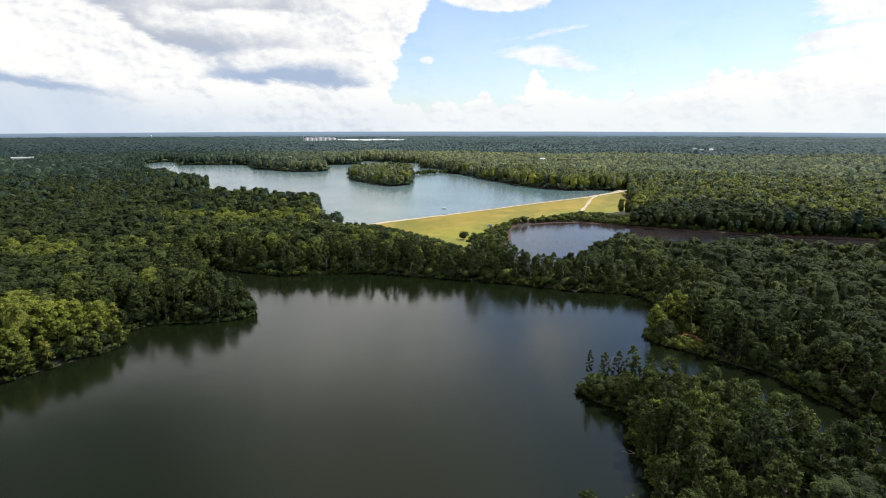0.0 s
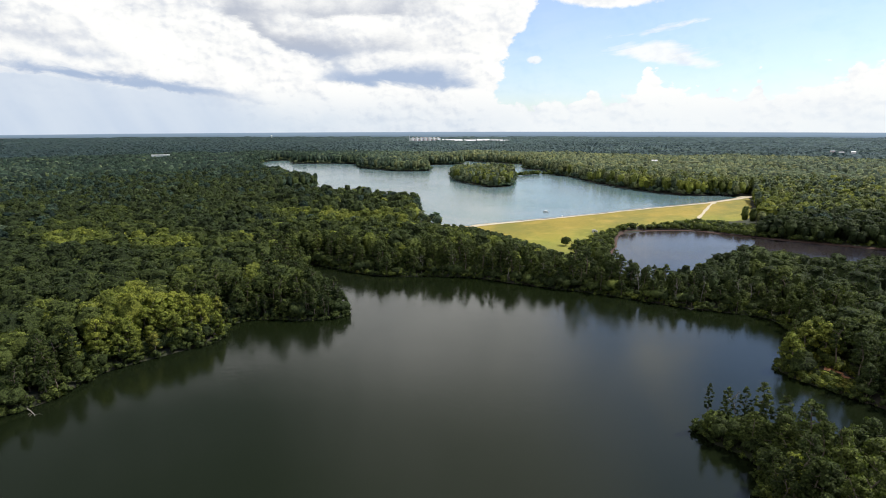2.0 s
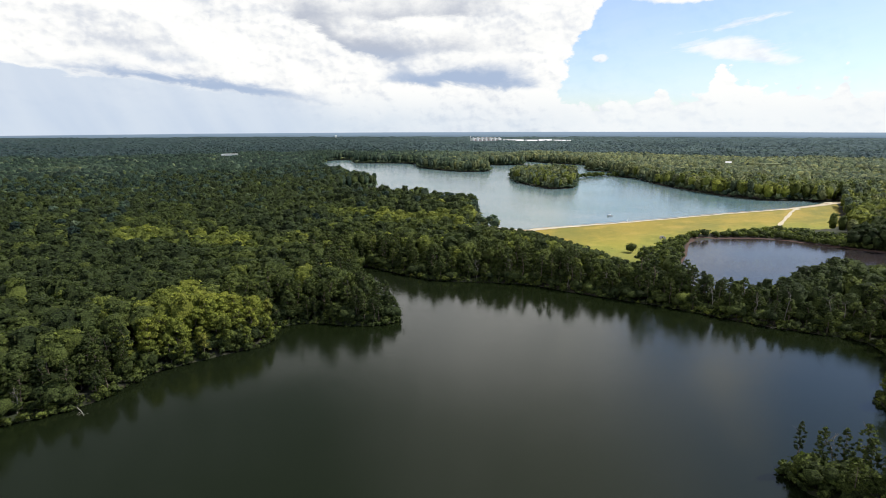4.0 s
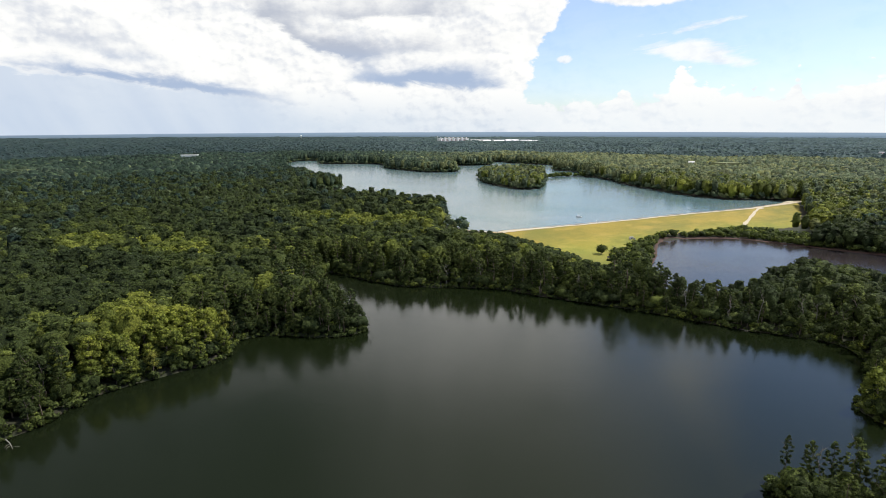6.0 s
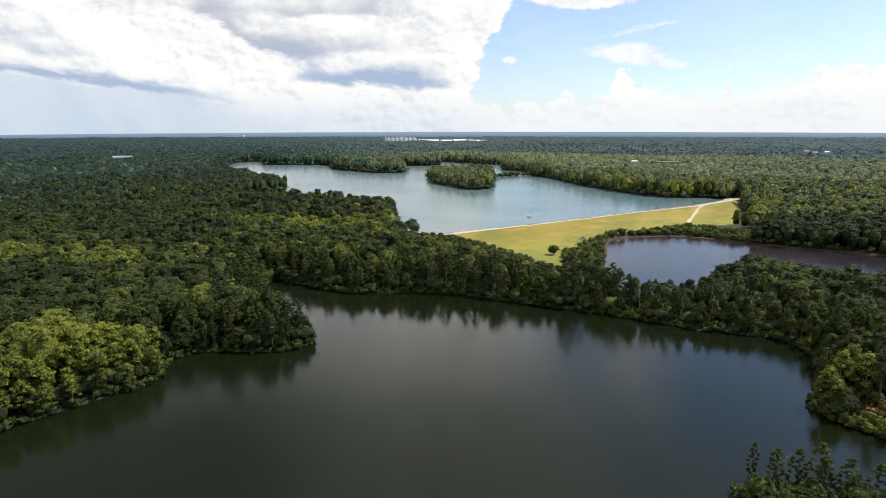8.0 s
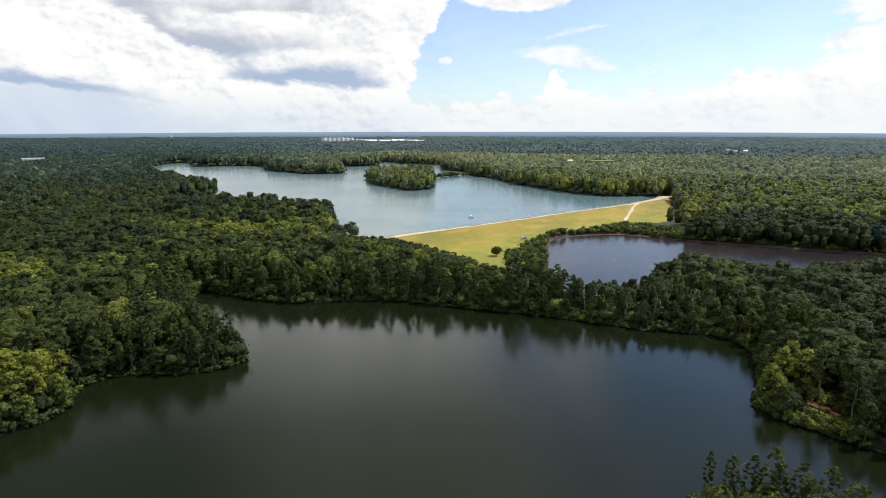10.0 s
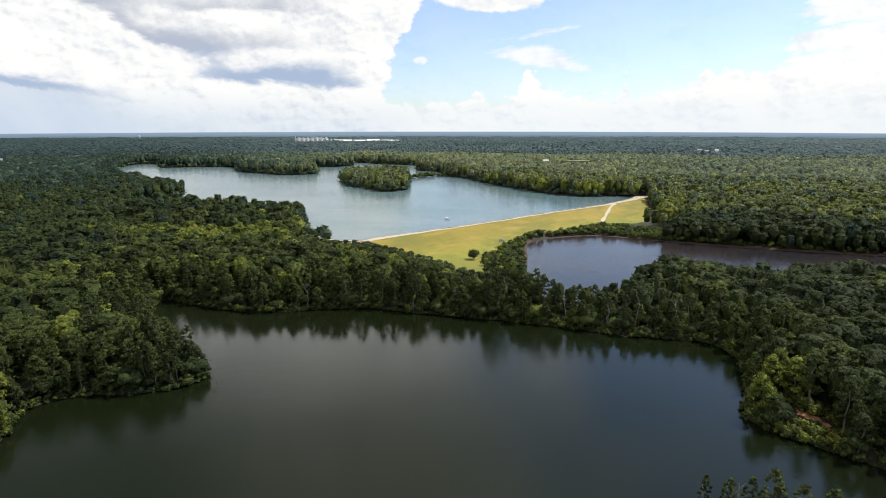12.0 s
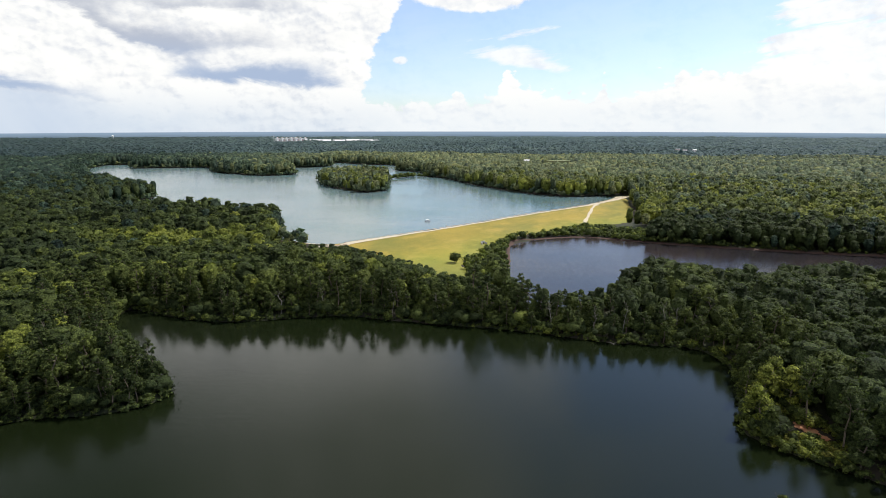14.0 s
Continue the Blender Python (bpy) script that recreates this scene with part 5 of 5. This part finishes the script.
def long_shed(az, dist, w, h, up, label):
    x, y = at_bearing(az, dist)
    ob = new("greenhouse")
    part("wall", box(bmesh.new(), -w / 2, w / 2, -8, 8, -20, h, 0.1), WHITE_PAINT, ob)
    part("roof", box(bmesh.new(), -w / 2 - 1, w / 2 + 1, -9, 9, h + 0.02, h + 1.2, 0.3), WHITE_PAINT, ob)
    ob.matrix_basis = pose(x, y, far_z(x, y) + up, 0, 0, -az)
    tagged(ob, label, "greenhouse")


# added for an unidentified bright spot, lifted to show above the trees
long_shed(-35.7, 1275, 32, 1.4, 15.8, "long low white block lifted to treetop height among the woods")


def water_tower(az, dist):
    x, y = at_bearing(az, dist)
    ob = new("water_tower")
    for a in range(6):
        bm = bmesh.new()
        t = a * math.pi / 3
        tube(bm, [(5 * math.cos(t), 5 * math.sin(t), -20), (4 * math.cos(t), 4 * math.sin(t), 24)], [0.4, 0.35], 6)
        part("leg", bm, WHITE_PAINT, ob)
    bm = bmesh.new()
    bmesh.ops.create_uvsphere(bm, u_segments=18, v_segments=10, radius=6.5)
    for v in bm.verts:
        v.co.z = v.co.z * 0.75 + 27
    part("tank", bm, WHITE_PAINT, ob)
    ob.matrix_basis = pose(x, y, 12)
    tagged(ob, "white water tower near the horizon", "water tower")


water_tower(-26.15, 4200)


# a slab lifted 17.5 m so that the camera sees it over the trees
def clearing(az, dist, rx, ry):
    x, y = at_bearing(az, dist)
    bm = bmesh.new()
    n = 20
    ring = [bm.verts.new((x + rx * math.cos(2 * math.pi * i / n) * (1 + 0.2 * math.sin(i * 2.3)), y + ry * math.sin(2 * math.pi * i / n), far_z(x, y) + 17.5)) for i in range(n)]
    bm.faces.new(ring)
    r = bmesh.ops.extrude_face_region(bm, geom=bm.faces[:])
    for v in [g for g in r["geom"] if isinstance(g, bmesh.types.BMVert)]:
        v.co.z -= 12
    me = bpy.data.meshes.new("field")
    bm.normal_update()
    bm.to_mesh(me)
    bm.free()
    me.materials.append(HAY)
    tagged(new("field", me), "small pale hay field lifted to treetop height to be seen", "field", kind="structure")


clearing(14.0, 1090, 22, 12)


def dead_tree(x, y, h, seed, sunk=0.0):
    r = np.random.default_rng(seed)
    ob = new("dead_tree")
    part("trunk", limbed_trunk(r, h, 0.17, 8, 2.2, 0.4), PALE_WOOD, ob)
    for i in range(5):
        a = r.uniform(0, 6.3)
        z = h * r.uniform(0.55, 0.95)
        bm = bmesh.new()
        tube(bm, [(0, 0, z), (math.cos(a) * 0.8, math.sin(a) * 0.8, z + 0.7), (math.cos(a) * 1.5, math.sin(a) * 1.5, z + 1.7)], [0.05, 0.035, 0.012], 4)
        part("branch", bm, PALE_WOOD, ob)
    ob.matrix_basis = pose(x, y, far_z(x, y) - sunk, 0, 0, 40 * seed)
    return tagged(ob, "bare bleached dead tree near the water", "tree", "dead trees on the shore")


for n, (x, y, h) in enumerate(((73, 259, 13), (86, 256, 14), (92, 258, 11), (-41, 295, 11), (-147, 124, 8), (97, 252, 10), (-12, 288, 12), (6, 283, 11), (20, 279, 10), (48, 268, 12), (63, 262, 11), (-58, 293, 10), (51.6, 150.6, 11))):
    dead_tree(x, y, h, n + 1)


def fallen_branch(x, y, turn, length, seed):
    r = np.random.default_rng(seed)
    ob = new("fallen_branch")
    bm = bmesh.new()
    tube(bm, [(0, 0, 0.5), (length * 0.35, 0.2, 0.25), (length * 0.7, 0.1, 0.12), (length, -0.2, 0.02)], [0.16, 0.13, 0.1, 0.04], 6)
    part("limb", bm, PALE_WOOD, ob)
    for i in range(4):
        q = length * r.uniform(0.4, 0.9)
        s = 1 if i % 2 else -1
        bm = bmesh.new()
        tube(bm, [(q, 0.1, 0.15), (q + 0.6, s * 0.7, 0.35), (q + 1.2, s * 1.3, 0.15)], [0.06, 0.05, 0.02], 5)
        part("twig", bm, PALE_WOOD, ob)
    ob.matrix_basis = pose(x, y, 0.05, 0, 0, turn)
    tagged(ob, "bleached fallen branch lying in the shallows", "branch", "fallen branches in the lake")


fallen_branch(-134.5, 131, -25, 5.5, 1)
fallen_branch(50, 119, 195, 5.0, 2)
fallen_branch(70, 255, 200, 3.5, 3)


def slender_pines():
    """The thin pines at the tip of the wooded spit, bare below with small ragged heads."""
    r = np.random.default_rng(77)
    for x, y, h, wide, bole in ((45.4, 151.0, 12.8, 1.15, 0.48), (49.6, 150.4, 12.2, 1.6, 0.38), (53.4, 149.8, 12.8, 1.7, 0.34), (57.4, 149.6, 14.6, 2.6, 0.14), (62.6, 148.6, 12.4, 2.2, 0.2), (66.4, 146.0, 13.2, 2.3, 0.2)):
        v, f, q = pine_crown(r, int(16 + wide * 12), 14, 0.23, h, wide, bole, 0.8)
        t = tree_kind("slender_pine", "thin dark pine with a ragged head at the water's edge", (v, f, q), limbed_trunk(r, h - 0.6, 0.12, 6, 1.2, 0.55), LEAVES_PINE)
        t.matrix_basis = pose(x, y, far_z(x, y))
        tagged(t, group="thin pines on the spit")


slender_pines()


def shore_pine():
    r = np.random.default_rng(90)
    t = tree_kind("pine_tree", "tall pine rising from the near shore", pine_crown(r, 12, 26, 0.48, 15.0, 2.6, 0.4), limbed_trunk(r, 14, 0.2, 7, 2.0), LEAVES_PINE)
    t.matrix_basis = pose(-33.5, 82.0, -0.2)
    tagged(t, group="pines along the lake shore")


shore_pine()


def turning_tree():
    r = np.random.default_rng(64)
    t = tree_kind("young_hardwood", "yellow-green hardwood tree leaning over the spit's edge", hardwood_crown(r, 20, 24, 0.36, 12.0, 2.6), limbed_trunk(r, 10.5, 0.18, 6, 2.2), LEAVES_LIGHT)
    t.matrix_basis = pose(53.0, 122.5, far_z(53.0, 122.5))
    tagged(t, group="young hardwoods along the lake shore")


turning_tree()


def marker_post():
    """A short staff gauge on the dam's edge above the water."""
    ob = new("marker_post")
    part("post", box(bmesh.new(), -0.12, 0.12, -0.12, 0.12, -0.5, 1.9, 0.02), WHITE_PAINT, ob)
    part("board", box(bmesh.new(), -0.45, 0.45, -0.19, -0.13, 0.9, 1.8, 0.02), CANVAS, ob)
    ob.matrix_basis = pose(21.5, 452.5, far_z(21.5, 452.5), 0, 0, 20)
    tagged(ob, "short white post with a board on the dam's edge", "post")


marker_post()


def outlet_headwall():
    """Concrete headwall of the drain at the dam's toe."""
    ob = new("outlet_headwall")
    bm = bmesh.new()
    box(bm, -1.7, 1.7, -0.2, 0.2, -0.6, 1.7, 0.05)
    part("wall", bm, CONCRETE, ob)
    for s in (-1, 1):
        bm = bmesh.new()
        box(bm, s * 1.75 - 0.16, s * 1.75 + 0.16, -1.9, -0.22, -0.6, 1.0, 0.05)
        part("wing_wall", bm, CONCRETE, ob)
    bm = bmesh.new()
    tube(bm, [(0, -0.2, 0.45), (0, -0.75, 0.43)], [0.5, 0.5], 14)
    part("pipe", bm, DARK_PLASTIC, ob, "dark round drain pipe")
    ob.matrix_basis = pose(43.0, 422.0, far_z(43.0, 422.0), 0, 0, 35)
    tagged(ob, "pale concrete drain headwall at the foot of the dam", "headwall")


outlet_headwall()
